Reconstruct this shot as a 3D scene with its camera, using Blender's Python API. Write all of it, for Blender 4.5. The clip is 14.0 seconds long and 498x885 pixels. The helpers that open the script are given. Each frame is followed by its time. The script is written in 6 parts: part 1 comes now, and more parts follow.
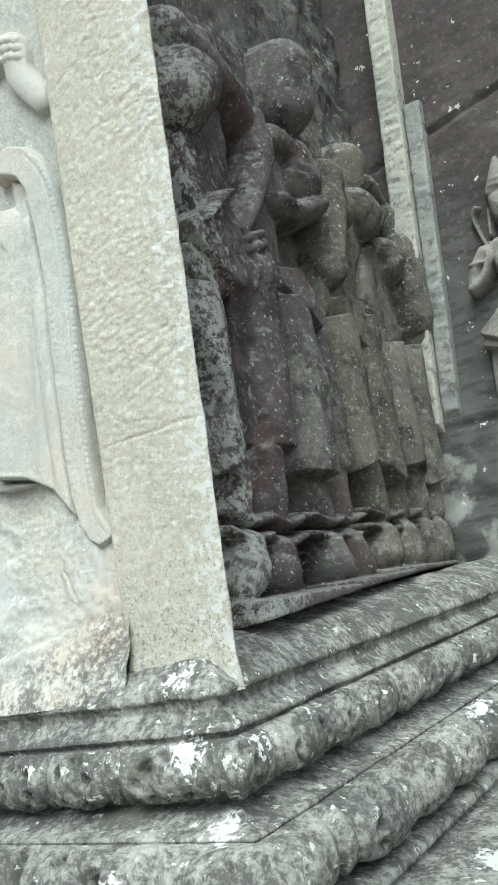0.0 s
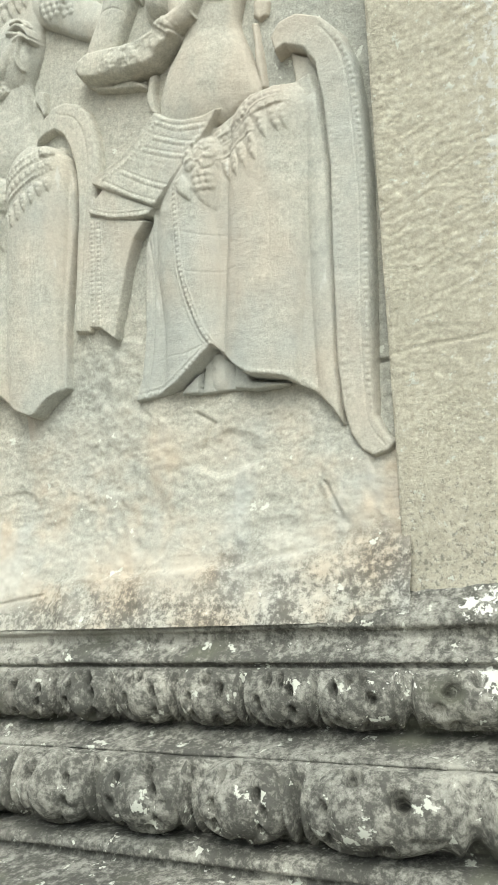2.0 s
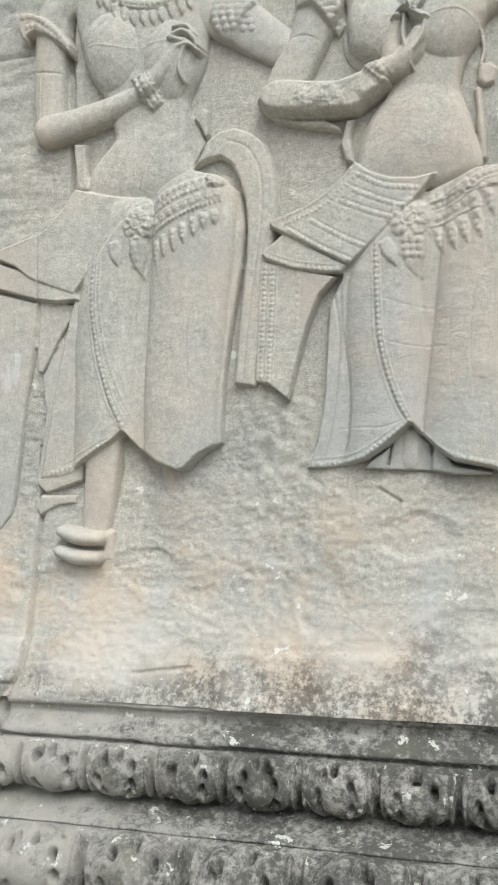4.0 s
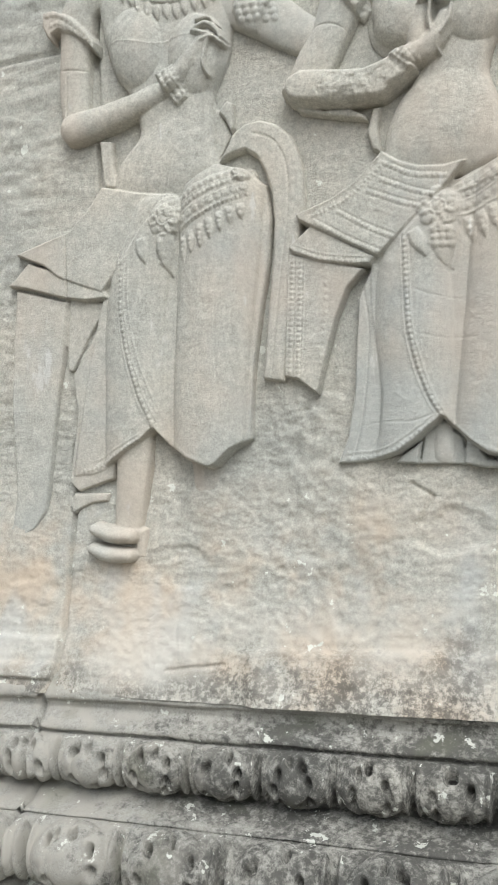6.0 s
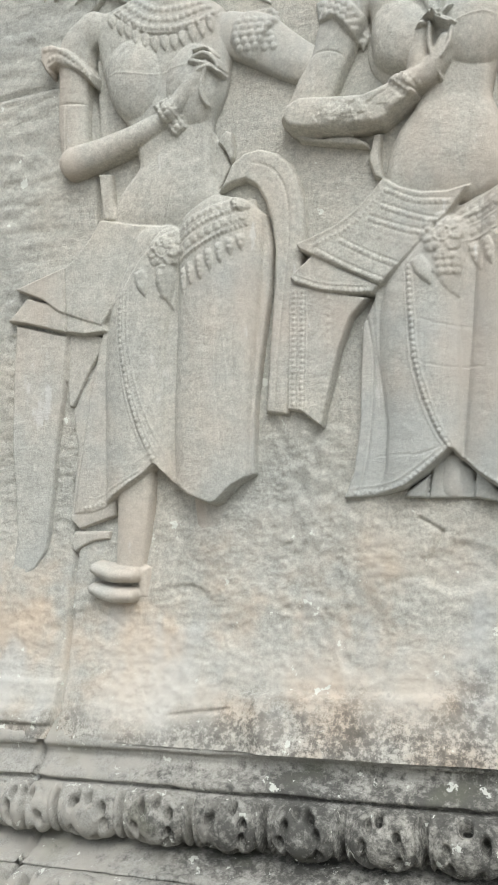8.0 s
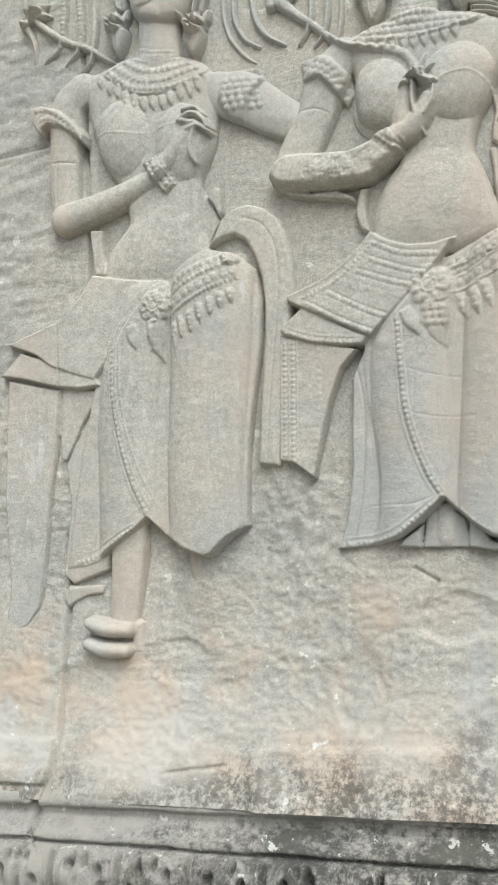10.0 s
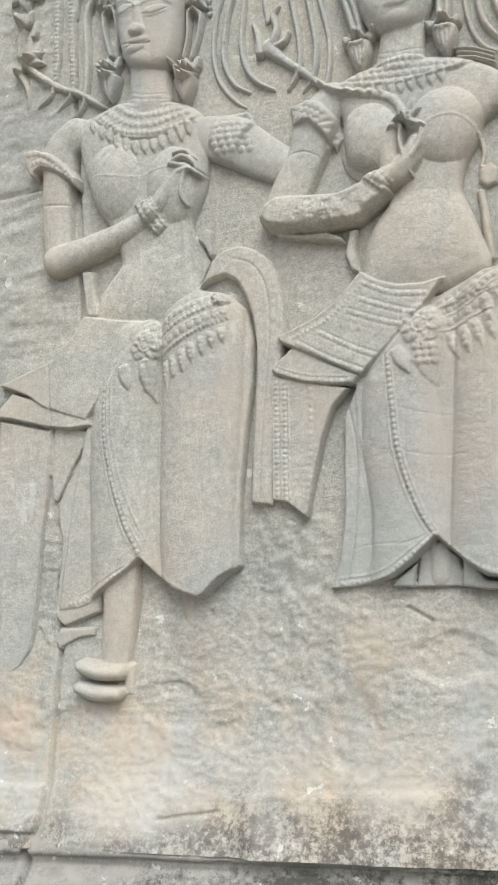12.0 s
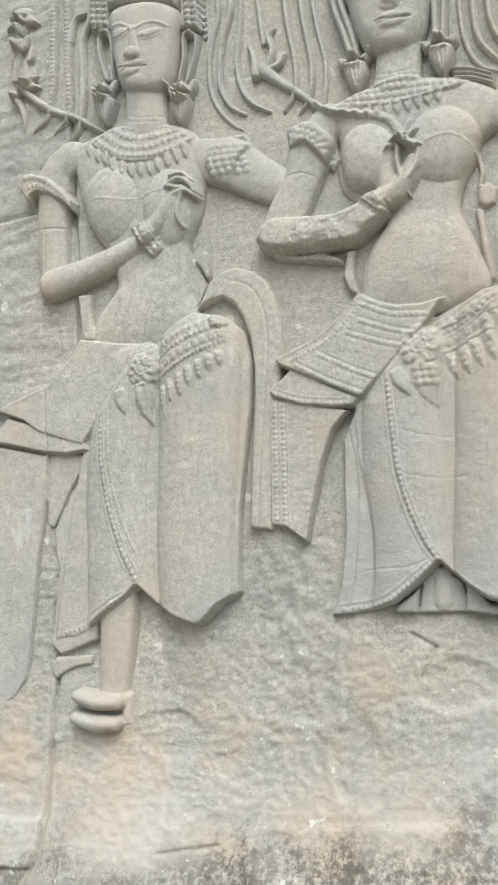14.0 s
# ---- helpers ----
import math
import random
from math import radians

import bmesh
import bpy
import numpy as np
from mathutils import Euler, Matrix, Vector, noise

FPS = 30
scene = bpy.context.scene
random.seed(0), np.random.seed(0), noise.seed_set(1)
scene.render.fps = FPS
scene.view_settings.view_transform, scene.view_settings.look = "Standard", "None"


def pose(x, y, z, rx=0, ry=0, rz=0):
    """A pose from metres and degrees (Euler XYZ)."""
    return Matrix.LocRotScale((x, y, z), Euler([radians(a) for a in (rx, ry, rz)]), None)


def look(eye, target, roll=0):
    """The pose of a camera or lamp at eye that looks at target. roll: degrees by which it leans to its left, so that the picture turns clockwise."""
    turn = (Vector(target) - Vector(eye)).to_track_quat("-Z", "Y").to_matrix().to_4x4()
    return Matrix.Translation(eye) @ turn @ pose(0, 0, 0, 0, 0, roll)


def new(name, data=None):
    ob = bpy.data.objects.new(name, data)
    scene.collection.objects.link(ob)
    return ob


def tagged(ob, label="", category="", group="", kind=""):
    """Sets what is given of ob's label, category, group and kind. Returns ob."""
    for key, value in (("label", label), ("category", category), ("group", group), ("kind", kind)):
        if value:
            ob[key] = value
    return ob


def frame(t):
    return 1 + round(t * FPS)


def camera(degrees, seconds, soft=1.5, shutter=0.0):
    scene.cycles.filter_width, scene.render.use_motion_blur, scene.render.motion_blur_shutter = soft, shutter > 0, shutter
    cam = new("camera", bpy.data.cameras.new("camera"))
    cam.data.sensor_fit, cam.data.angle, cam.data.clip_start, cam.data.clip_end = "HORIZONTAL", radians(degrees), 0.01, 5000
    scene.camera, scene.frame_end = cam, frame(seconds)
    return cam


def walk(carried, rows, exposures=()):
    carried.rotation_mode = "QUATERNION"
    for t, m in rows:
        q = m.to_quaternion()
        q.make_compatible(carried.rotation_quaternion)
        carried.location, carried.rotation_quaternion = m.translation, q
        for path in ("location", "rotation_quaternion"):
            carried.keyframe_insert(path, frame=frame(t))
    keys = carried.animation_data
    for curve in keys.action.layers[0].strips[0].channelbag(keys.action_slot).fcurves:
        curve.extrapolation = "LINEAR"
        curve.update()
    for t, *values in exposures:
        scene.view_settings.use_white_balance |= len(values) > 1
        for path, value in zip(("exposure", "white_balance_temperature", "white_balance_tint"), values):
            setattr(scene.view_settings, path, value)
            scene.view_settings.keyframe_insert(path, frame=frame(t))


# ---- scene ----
# The camera and its walk: t, x, y, z, yaw, pitch, roll
EXPOSURES = [(0.0, 0.78, 5950, -1), (0.5, 0.66, 6000, 0), (1.0, 0.66, 6050, 0), (2.0, 0.61, 6700, 0), (3.0, 0.49, 6600, 5), (4.0, 0.32, 6350, 9), (14.0, 0.31, 6400, 9)]
cam = camera(30.98, 14.0, 0.8)
ROWS = [
    (0.0, 0.520, -0.773, 1.150, 33.01, 8.81, 10.71),
    (0.5, 0.445, -0.842, 1.164, 30.48, 7.79, 7.65),
    (1.0, 0.359, -0.941, 1.135, 28.11, 6.80, 5.80),
    (1.5, 0.249, -0.922, 1.120, 28.12, 5.91, 5.22),
    (2.0, 0.160, -0.898, 1.153, 28.85, 5.61, 4.53),
    (2.5, 0.060, -0.914, 1.163, 27.44, 5.33, 2.57),
    (3.0, -0.098, -0.944, 1.167, 22.67, 5.03, 1.26),
    (3.5, -0.244, -1.006, 1.276, 16.05, 5.15, 0.87),
    (4.0, -0.262, -1.022, 1.319, 16.20, 2.02, 0.85),
    (6.5, -0.245, -0.997, 1.331, 19.95, 1.42, 2.08),
    (7.0, -0.249, -0.981, 1.335, 20.51, 2.01, 2.12),
    (7.5, -0.242, -0.974, 1.335, 20.40, 2.43, 2.09),
    (8.0, -0.236, -0.973, 1.334, 20.51, 3.30, 2.34),
    (10.5, -0.230, -0.973, 1.345, 20.28, 6.80, 3.41),
    (11.0, -0.229, -0.970, 1.345, 20.23, 7.61, 3.49),
    (11.5, -0.233, -0.968, 1.345, 20.02, 7.95, 3.55),
    (12.0, -0.230, -0.971, 1.346, 19.96, 8.41, 3.66),
    (12.5, -0.225, -0.973, 1.349, 20.05, 8.90, 3.79),
    (13.0, -0.226, -0.972, 1.348, 20.04, 9.22, 3.89),
    (13.5, -0.230, -0.966, 1.347, 20.01, 9.46, 3.92),
    (14.0, -0.232, -0.956, 1.350, 20.09, 9.82, 4.06),
]
walk(cam, [(t, pose(x, y, z, 90 + pitch, roll, yaw)) for t, x, y, z, yaw, pitch, roll in ROWS], EXPOSURES)


# ---- world and light: an overcast sky ----
world = bpy.data.worlds.new("sky")
scene.world = world
world.use_nodes = True
wn = world.node_tree.nodes
sky = wn.new("ShaderNodeTexSky")
sky.sky_type, sky.sun_disc = "NISHITA", False
sky.sun_elevation, sky.sun_rotation = radians(60), radians(155)
sky.air_density, sky.dust_density = 1.0, 4.0
hs = wn.new("ShaderNodeHueSaturation")
hs.inputs["Saturation"].default_value = 0.25
world.node_tree.links.new(sky.outputs[0], hs.inputs["Color"])
world.node_tree.links.new(hs.outputs[0], wn["Background"].inputs["Color"])
wn["Background"].inputs["Strength"].default_value = 0.15
sun = new("sun", bpy.data.lights.new("sun", "SUN"))
sun.data.energy, sun.data.angle, sun.data.color = 1.8, radians(40), (1.0, 0.99, 0.96)
sun.matrix_world = look((1.6, -4.2, 6.2), (-0.5, 0, 1.2))


# ---- materials ----
def ramp(nt, fac, stops):
    n = nt.nodes.new("ShaderNodeValToRGB")
    el = n.color_ramp.elements
    while len(el) < len(stops):
        el.new(0.5)
    for e, (p, c) in zip(el, stops):
        e.position = p
        e.color = (*c, 1) if len(c) == 3 else c
    nt.links.new(fac, n.inputs[0])
    return n.outputs[0]


def noise_node(nt, vec, scale, detail=6, rough=0.6, dist=0.0):
    n = nt.nodes.new("ShaderNodeTexNoise")
    n.inputs["Scale"].default_value, n.inputs["Detail"].default_value = scale, detail
    n.inputs["Roughness"].default_value, n.inputs["Distortion"].default_value = rough, dist
    nt.links.new(vec, n.inputs["Vector"])
    return n.outputs["Fac"]


def mix(nt, fac, a, b, mode="MIX"):
    n = nt.nodes.new("ShaderNodeMix")
    n.data_type, n.blend_type = "RGBA", mode
    for sock, v in ((n.inputs["Factor"], fac), (n.inputs[6], a), (n.inputs[7], b)):
        if isinstance(v, (int, float)):
            sock.default_value = v
        elif isinstance(v, tuple):
            sock.default_value = (*v, 1)
        else:
            nt.links.new(v, sock)
    return n.outputs[2]


def calc(nt, op, a, b=0.0, clamp=False):
    n = nt.nodes.new("ShaderNodeMath")
    n.operation, n.use_clamp = op, clamp
    for i, v in enumerate((a, b)):
        if isinstance(v, (int, float)):
            n.inputs[i].default_value = v
        else:
            nt.links.new(v, n.inputs[i])
    return n.outputs[0]


def band(nt, v, lo, hi):
    """0 below lo, 1 above hi, smooth between."""
    n = nt.nodes.new("ShaderNodeMapRange")
    n.interpolation_type = "SMOOTHSTEP"
    n.inputs["From Min"].default_value, n.inputs["From Max"].default_value = lo, hi
    if lo > hi:
        n.inputs["From Min"].default_value, n.inputs["From Max"].default_value = hi, lo
        n.inputs["To Min"].default_value, n.inputs["To Max"].default_value = 1.0, 0.0
    nt.links.new(v, n.inputs["Value"])
    return n.outputs["Result"]


class Stone:
    """A node material under way: a sandstone with stains laid over it one by one."""

    def __init__(self, name, base, bump=0.25, rough=0.92, pitted=0.7):
        self.m = bpy.data.materials.new(name)
        self.m.use_nodes = True
        nt = self.nt = self.m.node_tree
        self.bsdf = nt.nodes["Principled BSDF"]
        self.bsdf.inputs["Roughness"].default_value = rough
        self.bsdf.inputs["Specular IOR Level"].default_value = 0.25
        geo = nt.nodes.new("ShaderNodeNewGeometry")
        self.pos = geo.outputs["Position"]
        sep = nt.nodes.new("ShaderNodeSeparateXYZ")
        nt.links.new(self.pos, sep.inputs[0])
        self.x, self.y, self.z = sep.outputs
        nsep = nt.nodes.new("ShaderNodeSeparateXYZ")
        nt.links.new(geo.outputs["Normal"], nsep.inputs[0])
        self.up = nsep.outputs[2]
        lo, mid, hi = base
        big = noise_node(nt, self.pos, 5.0, 4)
        self.col = ramp(nt, big, [(0.3, lo), (0.5, mid), (0.72, hi)])
        fine = noise_node(nt, self.pos, 360.0, 5, 0.9)
        self.col = mix(nt, 0.48, self.col, ramp(nt, fine, [(0.32, (0.22, 0.22, 0.22)), (0.5, (0.5, 0.5, 0.5)), (0.68, (0.82, 0.82, 0.82))]), "OVERLAY")
        mott = noise_node(nt, self.pos, 130.0, 5, 0.7)
        self.col = mix(nt, 0.32, self.col, ramp(nt, mott, [(0.34, (0.24, 0.24, 0.24)), (0.5, (0.5, 0.5, 0.5)), (0.66, (0.76, 0.76, 0.76))]), "OVERLAY")
        grain = noise_node(nt, self.pos, 340.0, 5, 0.9)
        pits = noise_node(nt, self.pos, 90.0, 4, 0.6)
        self.h = calc(nt, "ADD", calc(nt, "MULTIPLY", grain, 1.0), calc(nt, "MULTIPLY", pits, pitted))
        self.bump = bump

    def noise(self, scale, detail=6, rough=0.62, dist=0.0, squeeze=None):
        vec = self.pos
        if squeeze:
            n = self.nt.nodes.new("ShaderNodeMapping")
            n.inputs["Scale"].default_value = squeeze
            self.nt.links.new(vec, n.inputs["Vector"])
            vec = n.outputs[0]
        return noise_node(self.nt, vec, scale, detail, rough, dist)

    def stain(self, fac, col):
        self.col = mix(self.nt, fac, self.col, col)

    def done(self):
        nt = self.nt
        nt.links.new(self.col, self.bsdf.inputs["Base Color"])
        b = nt.nodes.new("ShaderNodeBump")
        b.inputs["Strength"].default_value, b.inputs["Distance"].default_value = self.bump, 0.005
        nt.links.new(self.h, b.inputs["Height"])
        nt.links.new(b.outputs[0], self.bsdf.inputs["Normal"])
        return self.m


def lichen_white(s, amount, scale=26.0):
    """Crisp pale lichen blotches."""
    nt = s.nt
    v = calc(nt, "ADD", s.noise(scale, 5, 0.6), calc(nt, "MULTIPLY", s.noise(scale * 5, 3), 0.25))
    v = calc(nt, "MULTIPLY", band(nt, v, 0.80 - amount, 0.82 - amount), 0.92)
    s.stain(v, (0.66, 0.68, 0.62))


LICHEN = (((-0.050, -0.06, 1.000), 0.020), ((0.026, -0.02, 1.0), 0.019), ((-0.012, -0.08, 0.943), 0.022), ((0.090, -0.085, 0.925), 0.020), ((-0.14, -0.075, 1.012), 0.014), ((-0.075, -0.03, 1.075), 0.018), ((0.15, 0.20, 0.81), 0.035), ((0.14, 0.30, 0.81), 0.024), ((0.06, 0.45, 0.945), 0.032), ((0.18, -0.20, 0.808), 0.05), ((0.09, -0.15, 0.84), 0.025), ((0.05, -0.15, 0.835), 0.034), ((0.085, -0.175, 0.815), 0.03), ((0.03, -0.135, 0.87), 0.014))
SAND = ((0.38, 0.388, 0.355), (0.435, 0.432, 0.385), (0.49, 0.465, 0.40))


def make_sandstone():
    s = Stone("sandstone", SAND, 0.45)
    nt = s.nt
    s.stain(calc(nt, "MULTIPLY", band(nt, s.noise(3.2, 3), 0.45, 0.62), 0.6), (0.37, 0.395, 0.385))
    s.stain(calc(nt, "MULTIPLY", band(nt, s.noise(4.1, 4, squeeze=(1.2, 1, 0.6)), 0.44, 0.66), 0.55), (0.51, 0.44, 0.365))
    s.stain(calc(nt, "MULTIPLY", band(nt, s.noise(240, 3), 0.70, 0.74), 0.5), (0.66, 0.66, 0.63))
    s.stain(calc(nt, "MULTIPLY", band(nt, s.noise(34, 5, squeeze=(1, 1, 0.35)), 0.66, 0.72), 0.45), (0.62, 0.63, 0.61))
    return s.done()


def make_wall_stone():
    s = Stone("weathered wall sandstone", SAND, 0.6, pitted=1.1)
    nt = s.nt
    low = band(nt, calc(nt, "ADD", s.z, calc(nt, "MULTIPLY", s.noise(7, 4), 0.25)), 1.45, 1.32)
    # ochre and pale washes on the rough foot of the wall
    s.stain(calc(nt, "MULTIPLY", calc(nt, "MULTIPLY", low, band(nt, s.noise(6.5, 4), 0.42, 0.64)), 0.7), (0.58, 0.465, 0.345))
    s.stain(calc(nt, "MULTIPLY", calc(nt, "MULTIPLY", low, band(nt, s.noise(8.0, 3, squeeze=(1.3, 1, 0.7)), 0.48, 0.66)), 0.6), (0.46, 0.485, 0.475))
    pale = calc(nt, "MULTIPLY", band(nt, s.z, 1.20, 1.10), band(nt, s.noise(9, 5), 0.36, 0.60))
    s.stain(calc(nt, "MULTIPLY", pale, 0.6), (0.58, 0.56, 0.50))
    # black crust creeping up from the sill, thicker towards the corner
    edge = calc(nt, "ADD", s.z, calc(nt, "ADD", calc(nt, "MULTIPLY", s.noise(9, 6), 0.20), calc(nt, "MULTIPLY", s.x, -0.10)))
    grit = calc(nt, "ADD", calc(nt, "MULTIPLY", s.noise(22, 6, 0.75), 0.45), calc(nt, "MULTIPLY", s.noise(150, 6, 0.75), 0.55))
    dark = calc(nt, "MULTIPLY", band(nt, edge, 1.30, 1.20), band(nt, grit, 0.43, 0.56))
    s.stain(calc(nt, "MULTIPLY", dark, 0.8), (0.075, 0.073, 0.066))
    ret = calc(nt, "MULTIPLY", band(nt, s.x, -0.05, 0.0), band(nt, s.noise(20, 6, 0.75), 0.30, 0.52))
    s.stain(calc(nt, "MULTIPLY", ret, 0.7), (0.085, 0.085, 0.078))
    lichen_white(s, 0.005, 40)
    return s.done()


def make_base_stone():
    s = Stone("black-crusted base sandstone", ((0.30, 0.305, 0.28), (0.38, 0.375, 0.34), (0.46, 0.45, 0.40)), 0.7)
    nt = s.nt
    # black crust, broken up at several sizes; thin beyond the block joint and on the sill away from the corner
    thin = calc(nt, "ADD", calc(nt, "MULTIPLY", band(nt, s.x, -0.60, -0.90), 0.16), calc(nt, "MULTIPLY", calc(nt, "MULTIPLY", band(nt, s.z, 1.025, 1.05), band(nt, s.x, -0.25, -0.55)), 0.14))
    thin = calc(nt, "ADD", thin, calc(nt, "MULTIPLY", band(nt, s.x, -0.16, 0.04), 0.02))
    v = calc(nt, "SUBTRACT", calc(nt, "ADD", calc(nt, "MULTIPLY", s.noise(16, 6, 0.72), 0.5), calc(nt, "MULTIPLY", s.noise(110, 6, 0.75), 0.5)), thin)
    s.stain(calc(nt, "MULTIPLY", band(nt, v, 0.40, 0.54), 0.84), (0.058, 0.058, 0.053))
    s.stain(calc(nt, "MULTIPLY", band(nt, s.noise(140, 5, 0.7), 0.54, 0.64), 0.5), (0.34, 0.335, 0.30))
    s.stain(calc(nt, "MULTIPLY", band(nt, s.x, -0.50, -0.86), band(nt, s.noise(26, 5, 0.7), 0.42, 0.60)), (0.42, 0.405, 0.36))
    s.stain(calc(nt, "MULTIPLY", band(nt, s.noise(8, 3), 0.58, 0.70), 0.35), (0.20, 0.21, 0.15))
    # round lichen colonies at the corner
    wob = calc(nt, "MULTIPLY", calc(nt, "SUBTRACT", s.noise(90, 4, 0.7), 0.5), 0.10)
    for c, r in LICHEN:
        n = nt.nodes.new("ShaderNodeVectorMath")
        n.operation = "DISTANCE"
        nt.links.new(s.pos, n.inputs[0])
        n.inputs[1].default_value = c
        d = calc(nt, "ADD", n.outputs["Value"], wob)
        s.stain(calc(nt, "MULTIPLY", band(nt, d, r, r * 0.86), 0.95), (0.74, 0.75, 0.71))
    lichen_white(s, 0.035, 48)
    return s.done()


def make_dark_stone(name="dark wet sandstone", base=((0.065, 0.065, 0.062), (0.11, 0.106, 0.098), (0.18, 0.172, 0.155)), red=0.3, moss=0.5):
    s = Stone(name, base, 1.0, 0.75, 1.4)
    nt = s.nt
    s.stain(calc(nt, "MULTIPLY", band(nt, s.noise(9, 4), 0.50, 0.62), red), (0.12, 0.065, 0.06))
    s.stain(calc(nt, "MULTIPLY", band(nt, s.noise(14, 6, 0.7), 0.50, 0.62), 0.7), (0.028, 0.028, 0.026))
    s.stain(calc(nt, "MULTIPLY", band(nt, s.noise(30, 6), 0.56, 0.63), moss), (0.10, 0.12, 0.08))
    # pale lichen on what stands nearest the open corner
    v = calc(nt, "ADD", s.noise(70, 6, 0.8), calc(nt, "MULTIPLY", band(nt, s.y, 0.29, 0.19), 0.19))
    s.stain(calc(nt, "MULTIPLY", band(nt, v, 0.64, 0.74), 0.85), (0.50, 0.51, 0.47))
    # grey dust and lichen, with highlights painted paler on up-facing ledges and shoulders
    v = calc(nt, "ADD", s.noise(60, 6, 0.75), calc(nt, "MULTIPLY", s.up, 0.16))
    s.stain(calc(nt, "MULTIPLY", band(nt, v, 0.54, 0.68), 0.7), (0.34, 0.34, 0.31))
    lichen_white(s, 0.03, 170)
    return s.done()


def make_pale_stone():
    s = Stone("pale limewashed sandstone", ((0.49, 0.465, 0.385), (0.55, 0.52, 0.43), (0.60, 0.565, 0.47)), 0.8)
    nt = s.nt
    d = calc(nt, "MULTIPLY", band(nt, s.z, 1.34, 1.07), 0.13)
    v = calc(nt, "ADD", s.noise(210, 6, 0.75), d)
    s.stain(calc(nt, "MULTIPLY", band(nt, v, 0.64, 0.72), 0.6), (0.13, 0.13, 0.12))
    # pale lichen down the weather edge
    v = calc(nt, "ADD", s.noise(80, 6, 0.8), calc(nt, "MULTIPLY", band(nt, calc(nt, "SUBTRACT", s.x, calc(nt, "MULTIPLY", s.z, 0.04)), -0.13, -0.06), 0.13))
    s.stain(calc(nt, "MULTIPLY", band(nt, v, 0.62, 0.66), 0.85), (0.70, 0.71, 0.68))
    lichen_white(s, 0.03, 60)
    return s.done()


def make_far_stone():
    s = Stone("reddish dark sandstone", ((0.06, 0.052, 0.05), (0.09, 0.076, 0.072), (0.13, 0.112, 0.105)), 0.8, 0.85)
    nt = s.nt
    v = calc(nt, "ADD", s.z, calc(nt, "MULTIPLY", s.noise(5, 5), 0.5))
    s.stain(calc(nt, "MULTIPLY", band(nt, calc(nt, "ADD", v, calc(nt, "MULTIPLY", s.x, 0.5)), 2.15, 1.95), 0.85), (0.13, 0.135, 0.125))
    s.stain(calc(nt, "MULTIPLY", band(nt, s.noise(16, 6, 0.7, squeeze=(0.5, 1, 2.2)), 0.45, 0.62), 0.6), (0.045, 0.04, 0.038))
    s.stain(calc(nt, "MULTIPLY", band(nt, s.noise(70, 5, 0.7), 0.54, 0.66), 0.45), (0.20, 0.18, 0.165))
    v = calc(nt, "SUBTRACT", s.noise(7, 5, 0.6), calc(nt, "MULTIPLY", band(nt, s.z, 1.32, 1.46), 0.5))
    s.stain(calc(nt, "MULTIPLY", band(nt, v, 0.50, 0.60), 0.75), (0.46, 0.46, 0.42))
    lichen_white(s, 0.0, 30)
    return s.done()


def make_plain(name, base, dirt):
    s = Stone(name, base, 0.5)
    s.stain(calc(s.nt, "MULTIPLY", band(s.nt, s.noise(40, 6, 0.7), 0.52, 0.66), dirt), (0.09, 0.088, 0.08))
    return s.done()


M_FAR = make_far_stone()
M_STRIP = make_plain("pale strip sandstone", ((0.34, 0.34, 0.30), (0.44, 0.43, 0.37), (0.52, 0.50, 0.43)), 0.7)
M_STRIP_GREY = make_plain("grey strip sandstone", ((0.20, 0.205, 0.195), (0.27, 0.275, 0.255), (0.36, 0.355, 0.32)), 0.7)
M_GREY = make_plain("grey figure sandstone", ((0.17, 0.165, 0.15), (0.22, 0.21, 0.19), (0.28, 0.26, 0.23)), 0.5)
M_GROUND = Stone("dusty paving", ((0.16, 0.14, 0.115), (0.21, 0.19, 0.155), (0.26, 0.235, 0.19)), 0.5).done()
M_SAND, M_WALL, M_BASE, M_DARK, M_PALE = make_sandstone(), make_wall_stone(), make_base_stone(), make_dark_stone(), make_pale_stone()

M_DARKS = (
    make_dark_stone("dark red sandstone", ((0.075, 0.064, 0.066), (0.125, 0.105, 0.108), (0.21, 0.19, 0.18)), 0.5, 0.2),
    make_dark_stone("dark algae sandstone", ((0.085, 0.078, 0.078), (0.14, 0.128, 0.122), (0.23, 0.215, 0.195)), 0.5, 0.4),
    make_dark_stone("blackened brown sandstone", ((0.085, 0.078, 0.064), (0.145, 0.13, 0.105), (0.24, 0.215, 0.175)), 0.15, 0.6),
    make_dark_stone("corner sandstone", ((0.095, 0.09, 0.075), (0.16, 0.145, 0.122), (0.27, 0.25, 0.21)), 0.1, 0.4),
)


# ---- the relief carver: shapes raised from a flat bed on a fine grid ----
def fbm(x, z, seed=0, octaves=4):
    """Cheap value noise on arrays, about -1 to 1."""
    out, amp = np.zeros_like(x), 1.0
    rng = np.random.RandomState(seed)
    tab = rng.rand(256, 256) * 2 - 1
    for k in range(octaves):
        i, j = np.floor(x).astype(int), np.floor(z).astype(int)
        u, v = x - i, z - j
        u, v = u * u * (3 - 2 * u), v * v * (3 - 2 * v)
        g = lambda a, b: tab[(i + a) % 256, (j + b) % 256]
        out += amp * ((g(0, 0) * (1 - u) + g(1, 0) * u) * (1 - v) + (g(0, 1) * (1 - u) + g(1, 1) * u) * v)
        x, z, amp = x * 2.03 + 17.3, z * 2.03 + 9.1, amp * 0.5
    return out / 1.9


